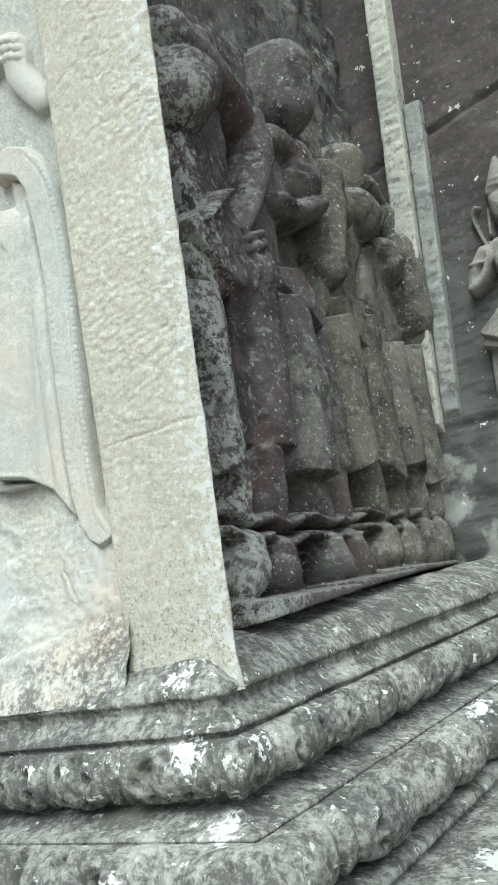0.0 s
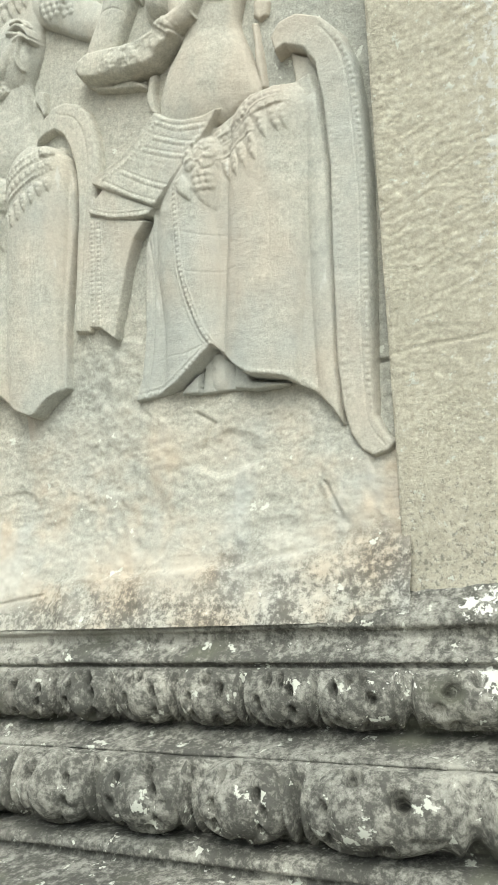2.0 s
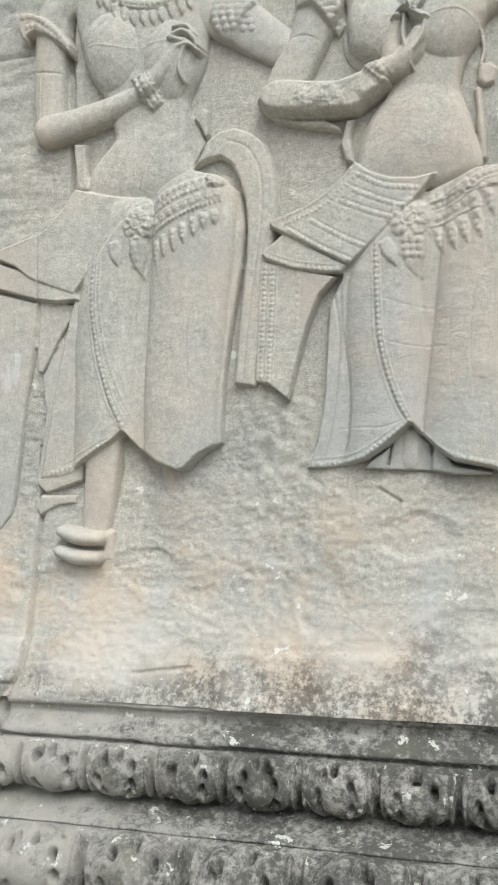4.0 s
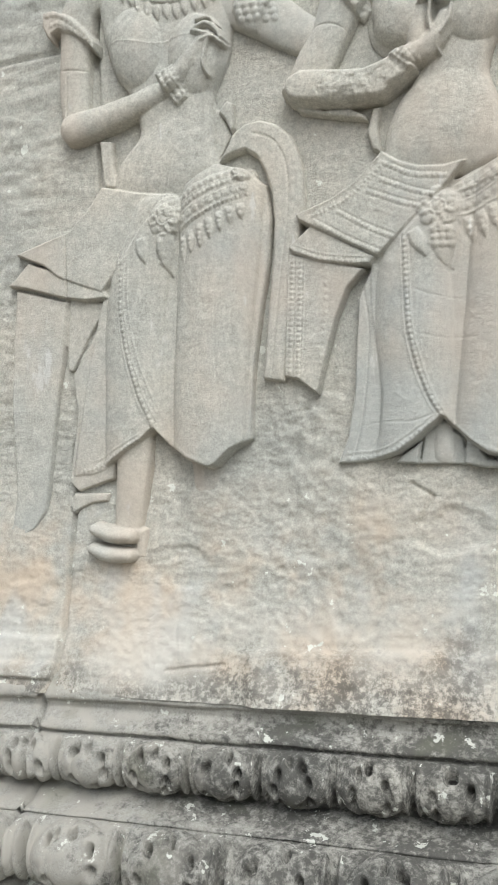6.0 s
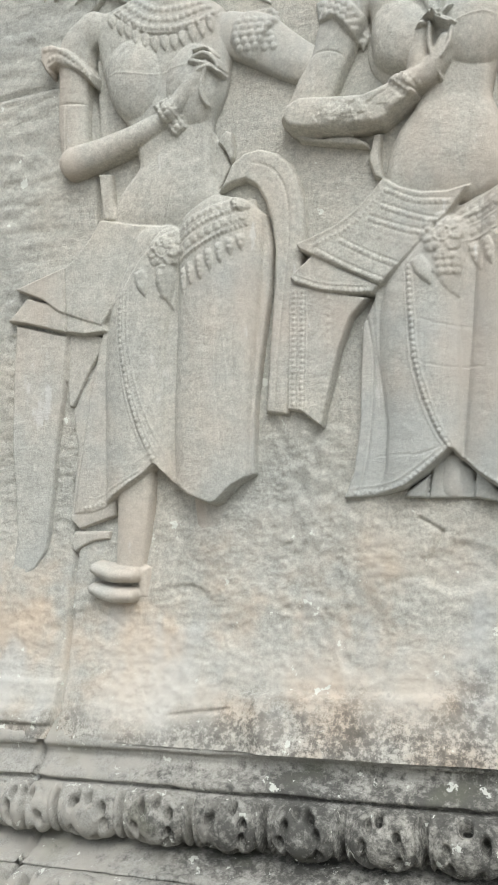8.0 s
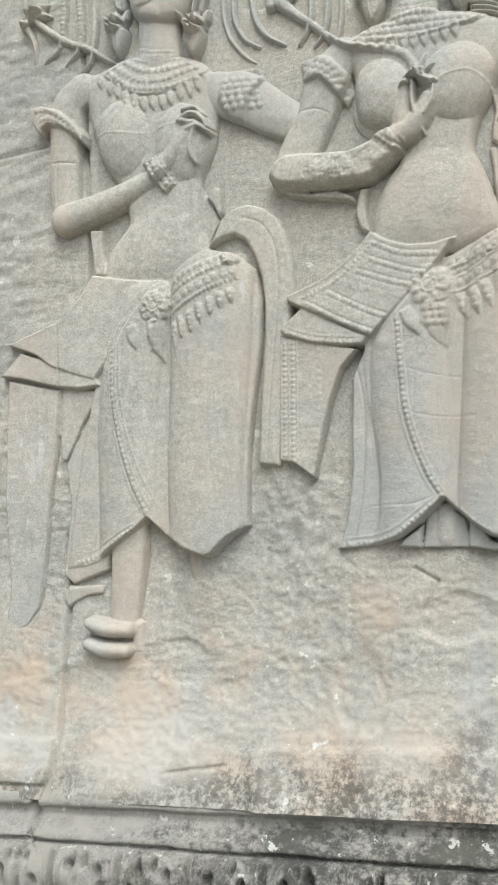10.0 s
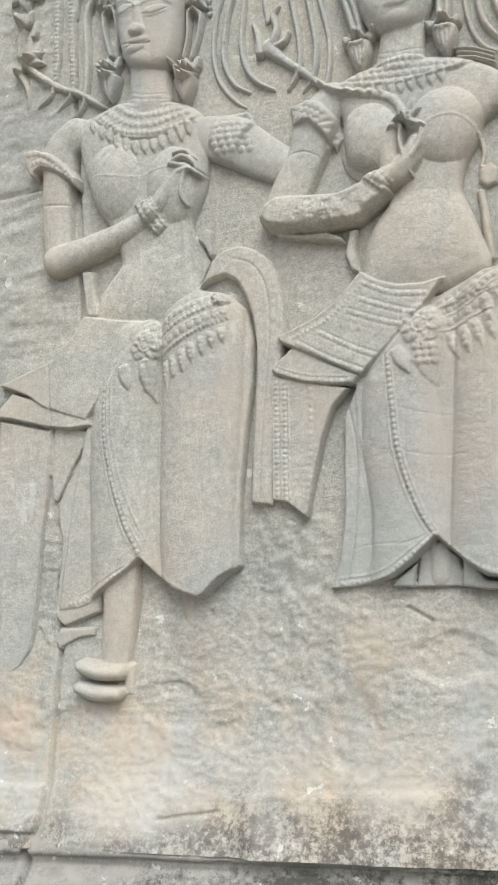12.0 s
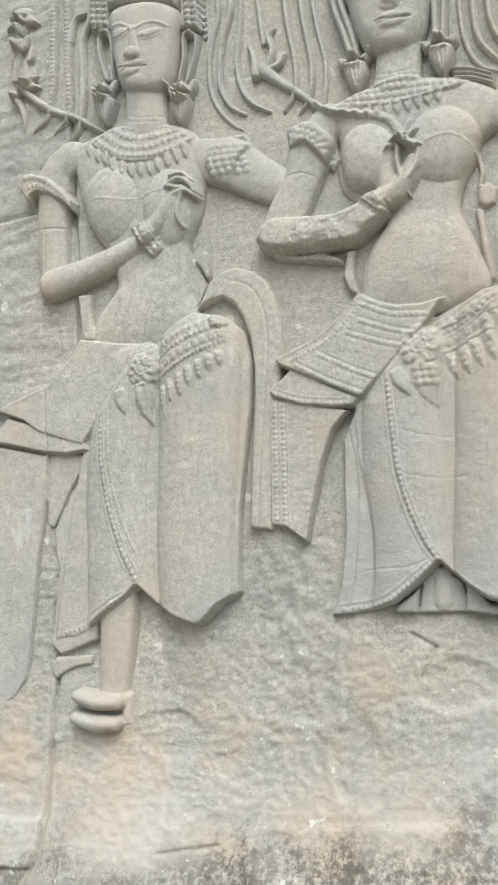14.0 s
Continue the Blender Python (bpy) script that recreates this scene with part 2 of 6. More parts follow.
def grid_mesh(name, P, keep=None):
    """A mesh from an (n, m, 3) grid of places; keep: which quads stay."""
    n, m = P.shape[:2]
    idx = np.arange(n * m).reshape(n, m)
    q = np.stack([idx[:-1, :-1], idx[1:, :-1], idx[1:, 1:], idx[:-1, 1:]], -1).reshape(-1, 4)
    if keep is not None:
        q = q[keep.reshape(-1)]
    used = np.unique(q)
    remap = np.zeros(n * m, int)
    remap[used] = np.arange(len(used))
    q, V = remap[q], P.reshape(-1, 3)[used]
    me = bpy.data.meshes.new(name)
    me.vertices.add(len(V))
    me.vertices.foreach_set("co", V.astype(np.float32).ravel())
    me.loops.add(q.size)
    me.loops.foreach_set("vertex_index", q.astype(np.int32).ravel())
    me.polygons.add(len(q))
    me.polygons.foreach_set("loop_start", np.arange(0, q.size, 4, dtype=np.int32))
    me.polygons.foreach_set("loop_total", np.full(len(q), 4, np.int32))
    me.polygons.foreach_set("use_smooth", np.ones(len(q), bool))
    me.update()
    me.validate()
    return me


def put(name, me, material, parent=None, label=""):
    ob = new(name, me)
    me.materials.append(material)
    ob.parent = parent
    if label:
        tagged(ob, label)
    return ob


def empty(name, label, category, kind="", group=""):
    return tagged(new(name), label, category, group, kind)


def box_mesh(name, lo, hi, bevel=0.0):
    bm = bmesh.new()
    bmesh.ops.create_cube(bm, size=1.0)
    for v in bm.verts:
        v.co = [lo[i] + (v.co[i] + 0.5) * (hi[i] - lo[i]) for i in range(3)]
    if bevel:
        bmesh.ops.bevel(bm, geom=bm.edges[:], offset=bevel, segments=2, affect="EDGES")
    me = bpy.data.meshes.new(name)
    bm.to_mesh(me)
    bm.free()
    return me


# ---- the stepped base: mouldings that run round the corner ----
XB, YC = -0.054, 1.17          # the return wall's line and the far wall's line
S0, S1 = -1.9, 1.3


def along(step):
    """Stations along the base: the front (x up to the corner), the return, the far wall."""
    a = np.arange(S0, XB, step)
    b = np.arange(0.0, YC, step) + step / 2
    c = np.arange(XB, S1, step * 2) + step
    return a, b, c


def sweep(name, prof, step, carve=None, seed=1, wear=0.003, fine=0.0035):
    """A moulding: prof holds (out, z); carve(s, k) adds relief at distance s along a face and station k of the profile."""
    p = np.array(prof)
    seg = np.hypot(*np.diff(p, axis=0).T)
    L = np.concatenate([[0], np.cumsum(seg)])
    n = max(int(L[-1] / fine), 4)
    u = np.linspace(0, L[-1], n)
    d, z = np.interp(u, L, p[:, 0]), np.interp(u, L, p[:, 1])
    nd, nz = np.gradient(z, u), -np.gradient(d, u)
    ln = np.hypot(nd, nz) + 1e-9
    nd, nz = -nd / ln, -nz / ln
    a, b, c = along(step)
    rows = []
    for kind, ss in (("a", a), ("b", b), ("c", c)):
        S, D = np.meshgrid(ss, d, indexing="ij")
        Z = np.broadcast_to(z, S.shape)
        off = wear * fbm(S * 18 + 5, np.broadcast_to(u * 30, S.shape), seed + ord(kind), 5)
        off += wear * 0.5 * fbm(S * 90, np.broadcast_to(u * 90, S.shape), seed + 7, 3)
        if kind == "a":
            off -= 0.012 * np.exp(-((S + 0.868 + 0.004 * fbm(Z * 30, Z * 0, 2, 2)) / 0.0032) ** 2)
        off -= 0.004 * np.clip(fbm(S * 40, np.broadcast_to(u * 40, S.shape), seed + 3, 3) - 0.45, 0, 1)
        if carve is not None:
            off = off + carve(S, np.broadcast_to(u / L[-1], S.shape), kind)
        Dn, Zn = D + off * nd, Z + off * nz
        if kind == "a":
            P = np.stack([np.minimum(S, 9) + 0 * S, -Dn, Zn], -1)
            P[:, :, 0] = S + np.clip((S - (XB - 0.12)) / 0.12, 0, 1) * Dn
        elif kind == "b":
            w = np.clip(1 - S / 0.12, 0, 1)
            w2 = np.clip((S - (YC - 0.12)) / 0.12, 0, 1)
            P = np.stack([XB + Dn, S - w * Dn - w2 * Dn, Zn], -1)
        else:
            w = np.clip(1 - (S - XB) / 0.12, 0, 1)
            P = np.stack([S + w * Dn, YC - Dn, Zn], -1)
        rows.append(P)
    return grid_mesh(name, np.concatenate(rows, 0))


def lotus(period, depth, holes, start):
    """A round moulding cut into flat rosettes side by side, each with a drilled ring of eyes; start: a rosette's middle."""
    def carve(S, U, kind):
        c = (S - (start if kind == "a" else 0.0)) / period
        k = np.round(c)
        du = (c - k) * 2                      # -1 to 1 over one rosette
        v = (U - 0.50) * 2.0
        worn = fbm(S * 5, U * 0 + 3.0, 9, 2)
        soft = np.clip(0.95 + 0.6 * worn, 0.35, 1.15)
        wob = 0.035 * fbm(S * 55, U * 5, 17, 3)
        r = np.hypot(du * 1.22, v * 1.12) + wob
        face = depth * 0.60 * np.sqrt(np.clip((0.96 - r) / 0.40, 0, 1))
        heart = depth * 0.16 * np.sqrt(np.clip(1 - (r / 0.36) ** 2, 0, 1))
        ring = -depth * 0.14 * np.exp(-((r - 0.50) / 0.06) ** 2)
        ang = np.arctan2(v, du * 1.22)
        petal = -depth * 0.12 * np.exp(-(np.sin(ang * 4 + k) / 0.22) ** 2) * np.exp(-((r - 0.72) / 0.16) ** 2)
        stem = -depth * 0.7 * np.exp(-((np.abs(du) - 1.0) / 0.10) ** 2) * (np.abs(v) < 0.8)
        leaf = depth * 0.35 * np.exp(-((np.abs(du) - 0.86) / 0.05) ** 2) * (np.abs(v) < 0.7)
        eyes = 0
        for n in range(9):
            a = 2 * math.pi * n / 9 + 0.9 * fbm(k * 3.7 + n * 9.1, k * 0 + 2.0, 5, 1)
            rad = 0.60 + 0.16 * fbm(k * 2.3 + n * 4.1, k * 0 + 5.0, 8, 1)
            jv = fbm(k * 2.9 + n * 5.3, k * 0 + 7.0, 6, 1)
            size = np.clip(0.85 + 1.0 * jv, 0.0, 1.4)
            eyes = eyes + size * np.exp(-(((du - rad * np.cos(a) / 1.22) * period / 2 / 0.0040) ** 2 + ((v - rad * np.sin(a) / 1.12) * period / 2 / 0.0056) ** 2) ** 2)
        near = np.clip(np.abs(S - (XB if kind == "a" else 0.0)) / 0.1, 0.4, 1)
        return (face + (heart + ring + petal + leaf) * soft + stem - holes * np.minimum(eyes, 1.2) * soft) * near
    return carve


base = empty("plinth", "stepped sandstone plinth with carved lotus mouldings, black and white with lichen", "plinth", "structure")
arc = lambda d0, z0, r, rz, a0, a1: [(d0 + r * math.cos(radians(t)), z0 + rz * math.sin(radians(t))) for t in np.linspace(a0, a1, 14)]
put("sill", sweep("sill", [(-0.06, 1.105), (0.0, 1.085), (0.025, 1.066), (0.034, 1.056), (0.037, 1.050), (0.036, 1.046), (0.030, 1.0435), (0.029, 1.035), (0.040, 1.024), (0.050, 1.018), (0.052, 1.014), (0.046, 1.011), (0.044, 1.008), (0.046, 1.005)], 0.004, seed=3, wear=0.0030, fine=0.0025), M_BASE, base)
put("upper_lotus_moulding", sweep("upper_lotus_moulding", [(0.044, 1.008)] + arc(0.043, 0.981, 0.027, 0.0275, 84, -84) + [(0.034, 0.952)], 0.0018, lotus(0.0843, 0.016, 0.022, -0.532), 11, 0.0010, 0.0018), M_BASE, base)
put("fillet", sweep("fillet", [(0.036, 0.955), (0.030, 0.951), (0.031, 0.944), (0.048, 0.941), (0.058, 0.936), (0.074, 0.931), (0.086, 0.928), (0.087, 0.925), (0.082, 0.922), (0.086, 0.918)], 0.004, seed=21, wear=0.002, fine=0.0025), M_BASE, base)
put("lower_lotus_moulding", sweep("lower_lotus_moulding", [(0.082, 0.924)] + arc(0.086, 0.889, 0.038, 0.0345, 82, -82) + [(0.080, 0.852)], 0.0020, lotus(0.1200, 0.022, 0.026, -0.421), 31, 0.0012, 0.0020), M_BASE, base)
put("step", sweep("step", [(0.088, 0.857), (0.078, 0.853), (0.080, 0.846), (0.112, 0.843), (0.122, 0.838), (0.124, 0.830), (0.114, 0.826), (0.116, 0.820), (0.16, 0.816), (0.30, 0.800), (0.315, 0.79), (0.315, 0.70), (0.32, 0.60), (0.40, 0.60), (0.40, 0.0)], 0.008, seed=41, wear=0.002), M_BASE, base)

# ---- walls ----
for nm, lo, hi, mt, lab in (
    ("wall_front", (-1.9, 0.10, 0.0), (-0.27, 1.15, 2.9), M_WALL, "weathered sandstone temple wall behind the carved panels"),
    ("wall_far", (XB - 0.4, YC + 0.06, 0.0), (1.3, 2.4, 2.9), M_FAR, "dark reddish sandstone wall beyond the corner"),
):
    tagged(put(nm, box_mesh(nm, lo, hi), mt), lab, "wall", kind="structure")
ground = put("ground", box_mesh("ground", (-200, -200, -0.3), (200, 200, 0.0)), M_GROUND)
tagged(ground, "worn grey sandstone paving and dust", "ground", kind="structure")


# ---- the carver ----
def spline(pts, n=6, closed=False):
    """A smooth curve through the points (Catmull-Rom), with any further values carried along."""
    p = np.array(pts, float)
    if closed:
        q = np.concatenate([p[-1:], p, p[:2]])
    else:
        q = np.concatenate([2 * p[:1] - p[1:2], p, 2 * p[-1:] - p[-2:-1]])
    t = np.linspace(0, 1, n, endpoint=False)[:, None]
    out = []
    for k in range(1, len(q) - 2):
        a, b, c, d = q[k - 1:k + 3]
        out.append(0.5 * (2 * b + (c - a) * t + (2 * a - 5 * b + 4 * c - d) * t ** 2 + (3 * b - a - 3 * c + d) * t ** 3))
    out = np.concatenate(out)
    return out if closed else np.concatenate([out, p[-1:]])


class Relief:
    """Carving in low relief: H is the height over the bed, on a grid of X (along the wall) and Z (up)."""

    def __init__(self, x0, x1, z0, z1, step):
        self.x, self.z = np.arange(x0, x1, step), np.arange(z0, z1, step)
        self.X, self.Z = np.meshgrid(self.x, self.z, indexing="ij")
        self.H, self.step = np.zeros_like(self.X), step

    def crop(self, p, pad):
        i0, i1 = np.searchsorted(self.x, (p[:, 0].min() - pad, p[:, 0].max() + pad))
        j0, j1 = np.searchsorted(self.z, (p[:, 1].min() - pad, p[:, 1].max() + pad))
        return slice(i0, i1), slice(j0, j1)

    def dist(self, p, X, Z, closed):
        """Distance to a polyline, the value carried at the nearest place, and whether inside."""
        q = np.concatenate([p, p[:1]]) if closed else p
        best, val, arc = np.full(X.shape, 9.0), np.zeros(X.shape), np.zeros(X.shape)
        inside, run = np.zeros(X.shape, bool), 0.0
        for a, b in zip(q[:-1], q[1:]):
            dx, dz = b[0] - a[0], b[1] - a[1]
            L2 = dx * dx + dz * dz + 1e-12
            t = np.clip(((X - a[0]) * dx + (Z - a[1]) * dz) / L2, 0, 1)
            d = np.hypot(X - a[0] - t * dx, Z - a[1] - t * dz)
            m = d < best
            best = np.where(m, d, best)
            arc = np.where(m, run + t * math.sqrt(L2), arc)
            if len(a) > 2:
                val = np.where(m, a[2] + t * (b[2] - a[2]), val)
            run += math.sqrt(L2)
            if closed and dz:
                inside ^= ((a[1] > Z) != (b[1] > Z)) & (X < dx * (Z - a[1]) / dz + a[0])
        return best, val, inside, arc

    def slab(self, pts, h, edge=0.004, dome=0.0, round_=False, reach=0.03, mode="max", lean=(0, 0)):
        """A raised shape of height h with a rounded edge, swelling by dome towards its middle; lean tilts its face."""
        p = spline(pts, 5, True) if round_ else np.array(pts, float)
        c = self.crop(p, self.step)
        X, Z = self.X[c], self.Z[c]
        if not X.size:
            return
        d, _, ins, _ = self.dist(p, X, Z, True)
        k = np.sqrt(1 - (1 - np.clip(d / edge, 0, 1)) ** 2)
        s = np.sqrt(1 - (1 - np.clip(d / reach, 0, 1)) ** 2)
        if dome and min(s.shape) > 8:
            s = np.where(ins, s, 0)
            w = max(int(0.009 / self.step), 2)
            for _ in range(3):
                for ax in (0, 1):
                    q = np.cumsum(np.pad(s, [(w + 1, w) if a == ax else (0, 0) for a in (0, 1)], mode="edge"), ax)
                    n = s.shape[ax]
                    s = (np.take(q, range(2 * w + 1, 2 * w + 1 + n), ax) - np.take(q, range(0, n), ax)) / (2 * w + 1)
        mx, mz = p[:, 0].mean(), p[:, 1].mean()
        new_h = (h + lean[0] * (X - mx) + lean[1] * (Z - mz)) * k + dome * s
        old = self.H[c]
        if mode == "add":
            self.H[c] = np.where(ins, old + new_h, old)
        elif mode == "set":
            self.H[c] = np.where(ins, new_h, old)
        else:
            self.H[c] = np.where(ins, np.maximum(old, new_h), old)

    def limb(self, pts, h, squash=0.8, smooth=True, n=5, clip=None):
        """A round limb along points (x, z, radius), its axis h over the bed; clip: an outline that cuts it off."""
        p = spline(pts, n) if smooth else np.array(pts, float)
        c = self.crop(p, p[:, 2].max() + self.step)
        X, Z = self.X[c], self.Z[c]
        if not X.size:
            return
        d, r, _, _ = self.dist(p, X, Z, False)
        r = np.maximum(r, 1e-4)
        new_h = np.where(d < r, 0.4 * h + (squash + 0.6 * h / np.maximum(r, 0.006)) * np.sqrt(np.clip(r * r - d * d, 0, None)), 0)
        e = np.clip((r - d) / 0.003, 0, 1)
        if clip is not None:
            dc, _, ins, _ = self.dist(np.array(clip, float), X, Z, True)
            e = e * np.where(ins, np.clip(dc / 0.004, 0, 1), 0)
        self.H[c] = np.maximum(self.H[c], new_h * np.sqrt(e))

    def oval(self, x, z, rx, rz, h, turn=0.0, power=0.5):
        """A swelling added on what is there."""
        R = max(rx, rz)
        c = self.crop(np.array([[x - R, z - R], [x + R, z + R]]), 0)
        X, Z = self.X[c] - x, self.Z[c] - z
        a = radians(turn)
        u, v = (X * math.cos(a) + Z * math.sin(a)) / rx, (-X * math.sin(a) + Z * math.cos(a)) / rz
        self.H[c] += h * np.clip(1 - u * u - v * v, 0, 1) ** power

    def line(self, pts, w, h, smooth=True, n=6):
        """A raised (h > 0) or cut (h < 0) line."""
        p = spline(pts, n) if smooth else np.array(pts, float)
        p = p[:, :2]
        c = self.crop(p, w)
        X, Z = self.X[c], self.Z[c]
        if not X.size:
            return
        d, _, _, _ = self.dist(p, X, Z, False)
        self.H[c] += np.where(self.H[c] > 0.001, 1, 0 if h < 0 else 1) * 1.4 * h * np.sqrt(np.clip(1 - (d / w) ** 2, 0, 1))

    def beads(self, pts, gap, r, h, smooth=True, cut=0.0):
        """A row of small round bosses, in a shallow channel if cut."""
        p = spline(pts, 6) if smooth else np.array(pts, float)
        p = p[:, :2]
        if cut:
            self.line(p, r * 1.7, -cut, False)
        L = np.concatenate([[0], np.cumsum(np.hypot(*np.diff(p, axis=0).T))])
        for s in np.arange(gap / 2, L[-1], gap):
            self.oval(np.interp(s, L, p[:, 0]), np.interp(s, L, p[:, 1]), r, r, h * 1.1)

    def leaf(self, x, z, length, w, turn, h):
        """A pointed leaf hanging from (x, z); turn 0 hangs straight down."""
        a = radians(turn)
        dx, dz = math.sin(a), -math.cos(a)
        p = [(x + dx * length * t + s * w * dz, z + dz * length * t - s * w * dx) for t, s in ((0, 0.35), (0.35, 0.5), (0.7, 0.32), (1, 0), (0.7, -0.32), (0.35, -0.5), (0, -0.35))]
        self.slab(p, h * 1.2, w * 0.3, mode="add")

    def rosette(self, x, z, r, h):
        for k in range(8):
            a = k * math.pi / 4
            self.oval(x + 0.62 * r * math.cos(a), z + 0.62 * r * math.sin(a), r * 0.36, r * 0.36, h)
        self.oval(x, z, r * 0.4, r * 0.4, h * 1.3)

    def rough(self, pts, amp, scale=40.0, seed=3):
        """Broken stone: uneven relief inside an outline."""
        p = np.array(pts, float)
        c = self.crop(p, self.step)
        X, Z = self.X[c], self.Z[c]
        d, _, ins, _ = self.dist(p, X, Z, True)
        q = fbm(X * scale, Z * scale, seed, 4)
        q = 0.5 * q + 0.5 * np.floor(q * 4) / 4
        self.H[c] += np.where(ins, amp * q * np.clip(d / 0.006, 0, 1), 0)

    def soften(self, passes=1):
        for _ in range(passes):
            H = np.pad(self.H, 1, mode="edge")
            B = (H[:-2, 1:-1] + H[2:, 1:-1] + H[1:-1, :-2] + H[1:-1, 2:] + 4 * H[1:-1, 1:-1]) / 8
            self.H = np.where(self.H > 0.001, B, self.H)

    def mesh(self, name, place, seed=1, wear=0.0008, flat=1.0, turned=False):
        """place(X, Z, H) gives the grid's places in the world; turned: in reverse order along the wall."""
        on = self.H > 0.0015
        H = self.H * flat + wear * fbm(self.X * 60, self.Z * 60, seed, 4) + wear * 1.5 * fbm(self.X * 14, self.Z * 14, seed + 1, 3)
        H = np.where(on, H, -0.006)
        keep = on[:-1, :-1] | on[1:, :-1] | on[1:, 1:] | on[:-1, 1:]
        P = place(self.X, self.Z, H)
        if turned:
            keep = keep[::-1]
        return grid_mesh(name, P, keep)


# ---- the carved front panel: bed, rough foot, joints ----
BED = 0.030                                   # the sunk bed lies this far behind the pilaster's face


def on_front(X, Z, H):
    return np.stack([X, BED - H, Z], -1)


def front_bed():
    x = np.concatenate([np.arange(-1.9, -1.05, 0.012), np.arange(-1.05, -0.143, 0.0020)])
    z = np.concatenate([np.arange(1.052, 1.42, 0.0019), np.arange(1.42, 2.3, 0.0040), np.arange(2.3, 2.91, 0.02)])
    X, Z = np.meshgrid(x, z, indexing="ij")
    zz = Z + 0.035 * fbm(X * 4, Z * 3, 4, 2)
    foot = np.interp(zz, [1.03, 1.06, 1.085, 1.12, 1.18, 1.26, 1.33], [0.072, 0.062, 0.050, 0.036, 0.020, 0.008, 0.0])
    rough = np.clip((1.37 - zz) / 0.06, 0, 1)
    # soft hollows and hardly any waves; flaking along the bedding; sandy grain
    H = foot + rough * (0.0050 * fbm(X * 7, Z * 5, 12, 2) + 0.0010 * fbm(X * 10, Z * 55, 13, 3) + 0.0008 * fbm(X * 60, Z * 70, 14, 3) + 0.0009 * fbm(X * 170, Z * 190, 24, 2))
    fl = fbm(X * 9, Z * 24, 21, 4)
    H += rough * 0.0022 * np.clip((fl - 0.15) / 0.25, 0, 1)
    H += rough * (0.0008 * fbm(X * 38, Z * 46, 30, 4) - 0.0014 * np.abs(fbm(X * 95, Z * 110, 31, 3)))
    # what is left of the broken feet and hems: upright swellings fading downwards
    for cx, w, top, low, hgt in ((-0.455, 0.030, 1.33, 1.20, 0.006), (-0.385, 0.022, 1.33, 1.24, -0.005), (-0.300, 0.040, 1.33, 1.21, -0.004), (-0.640, 0.026, 1.34, 1.20, 0.004), (-0.540, 0.034, 1.44, 1.24, 0.007), (-0.700, 0.014, 1.36, 1.20, -0.006)):
        fade = np.clip((Z - low) / (top - low), 0, 1) * np.clip((top + 0.02 - Z) / 0.02, 0, 1)
        H += hgt * fade * np.exp(-((X - cx - 0.008 * fbm(Z * 14, Z * 0, 5, 2)) / w) ** 2)
    # the pick-marked strip under the scarf's hanging end
    pick = np.clip((X + 0.60) / 0.02, 0, 1) * np.clip((-0.475 - X) / 0.02, 0, 1) * np.clip((Z - 1.10) / 0.08, 0, 1) * np.clip((1.46 - Z) / 0.03, 0, 1)
    H += pick * (0.0030 * fbm(X * 75, Z * 75, 25, 3) - 0.0018 * np.abs(fbm(X * 40, Z * 34, 26, 3)))
    # a broken course stands proud along the foot towards the corner
    zl = 1.118 + 0.016 * fbm(X * 9, X * 0, 27, 4) + 0.02 * np.clip((X + 0.35) / 0.2, 0, 1)
    proud = np.clip((zl - Z) / 0.006, 0, 1) * np.clip((X + 0.60 + 0.03 * fbm(Z * 30, Z * 0, 28, 2)) / 0.02, 0, 1) * np.clip((-0.19 - X) / 0.10, 0, 1)
    H += proud * (0.007 + 0.003 * fbm(X * 24, Z * 30, 29, 4))
    # spalled scoops with crisp rims
    for cx, cz, rx, rz, dp in ((-0.365, 1.245, 0.055, 0.032, 0.007), (-0.475, 1.185, 0.03, 0.05, 0.005), (-0.69, 1.205, 0.05, 0.025, 0.005), (-0.215, 1.20, 0.035, 0.06, -0.006), (-0.30, 1.155, 0.05, 0.02, 0.004)):
        r = np.hypot((X - cx) / rx, (Z - cz) / rz) + 0.75 * fbm(X * 13, Z * 15, 6, 4)
        H -= 0.7 * dp * np.clip((1.0 - r) / 0.30, 0, 1)
    # the bed above is dressed with small chisel strokes
    fine = 1 - rough
    H += fine * (0.0012 * fbm(X * 40, Z * 40, 15, 3) + 0.0008 * fbm(X * 60, Z * 220, 16, 2))
    side = np.clip((-0.80 - X) / 0.02, 0, 1) * fine
    H += side * (0.002 + 0.0030 * fbm(X * 30, Z * 120, 17, 3))
    # joints between the blocks
    jx = -0.853 + 0.03 * (Z - 1.1) + 0.004 * fbm(Z * 20, Z * 0, 18, 2)
    H -= 0.010 * np.exp(-((X - jx) / 0.0028) ** 2) * (Z < 1.36)
    jx2 = -0.80 + 0.003 * fbm(Z * 22, Z * 0, 19, 2)
    H -= 0.008 * np.exp(-((X - jx2) / 0.0024) ** 2) * (Z > 1.36)
    H -= 0.006 * np.exp(-((Z - 1.88 - 0.002 * fbm(X * 9, X * 0, 3, 2)) / 0.0024) ** 2) * (X < -0.80)
    H -= 0.006 * np.exp(-((Z - 1.327 - 0.03 * (X + 0.14)) / 0.002) ** 2) * (X > -0.22)
    # the dressed block beyond the joint keeps its flat moulded foot
    blk = np.clip((jx - X) / 0.004, 0, 1)
    H += blk * 0.008 * np.clip((Z - 1.066) / 0.004, 0, 1) * np.clip((1.088 - Z) / 0.006, 0, 1)
    H += blk * 0.006 * np.clip((1.118 - Z - 0.004 * fbm(X * 30, X * 0, 40, 3)) / 0.005, 0, 1)
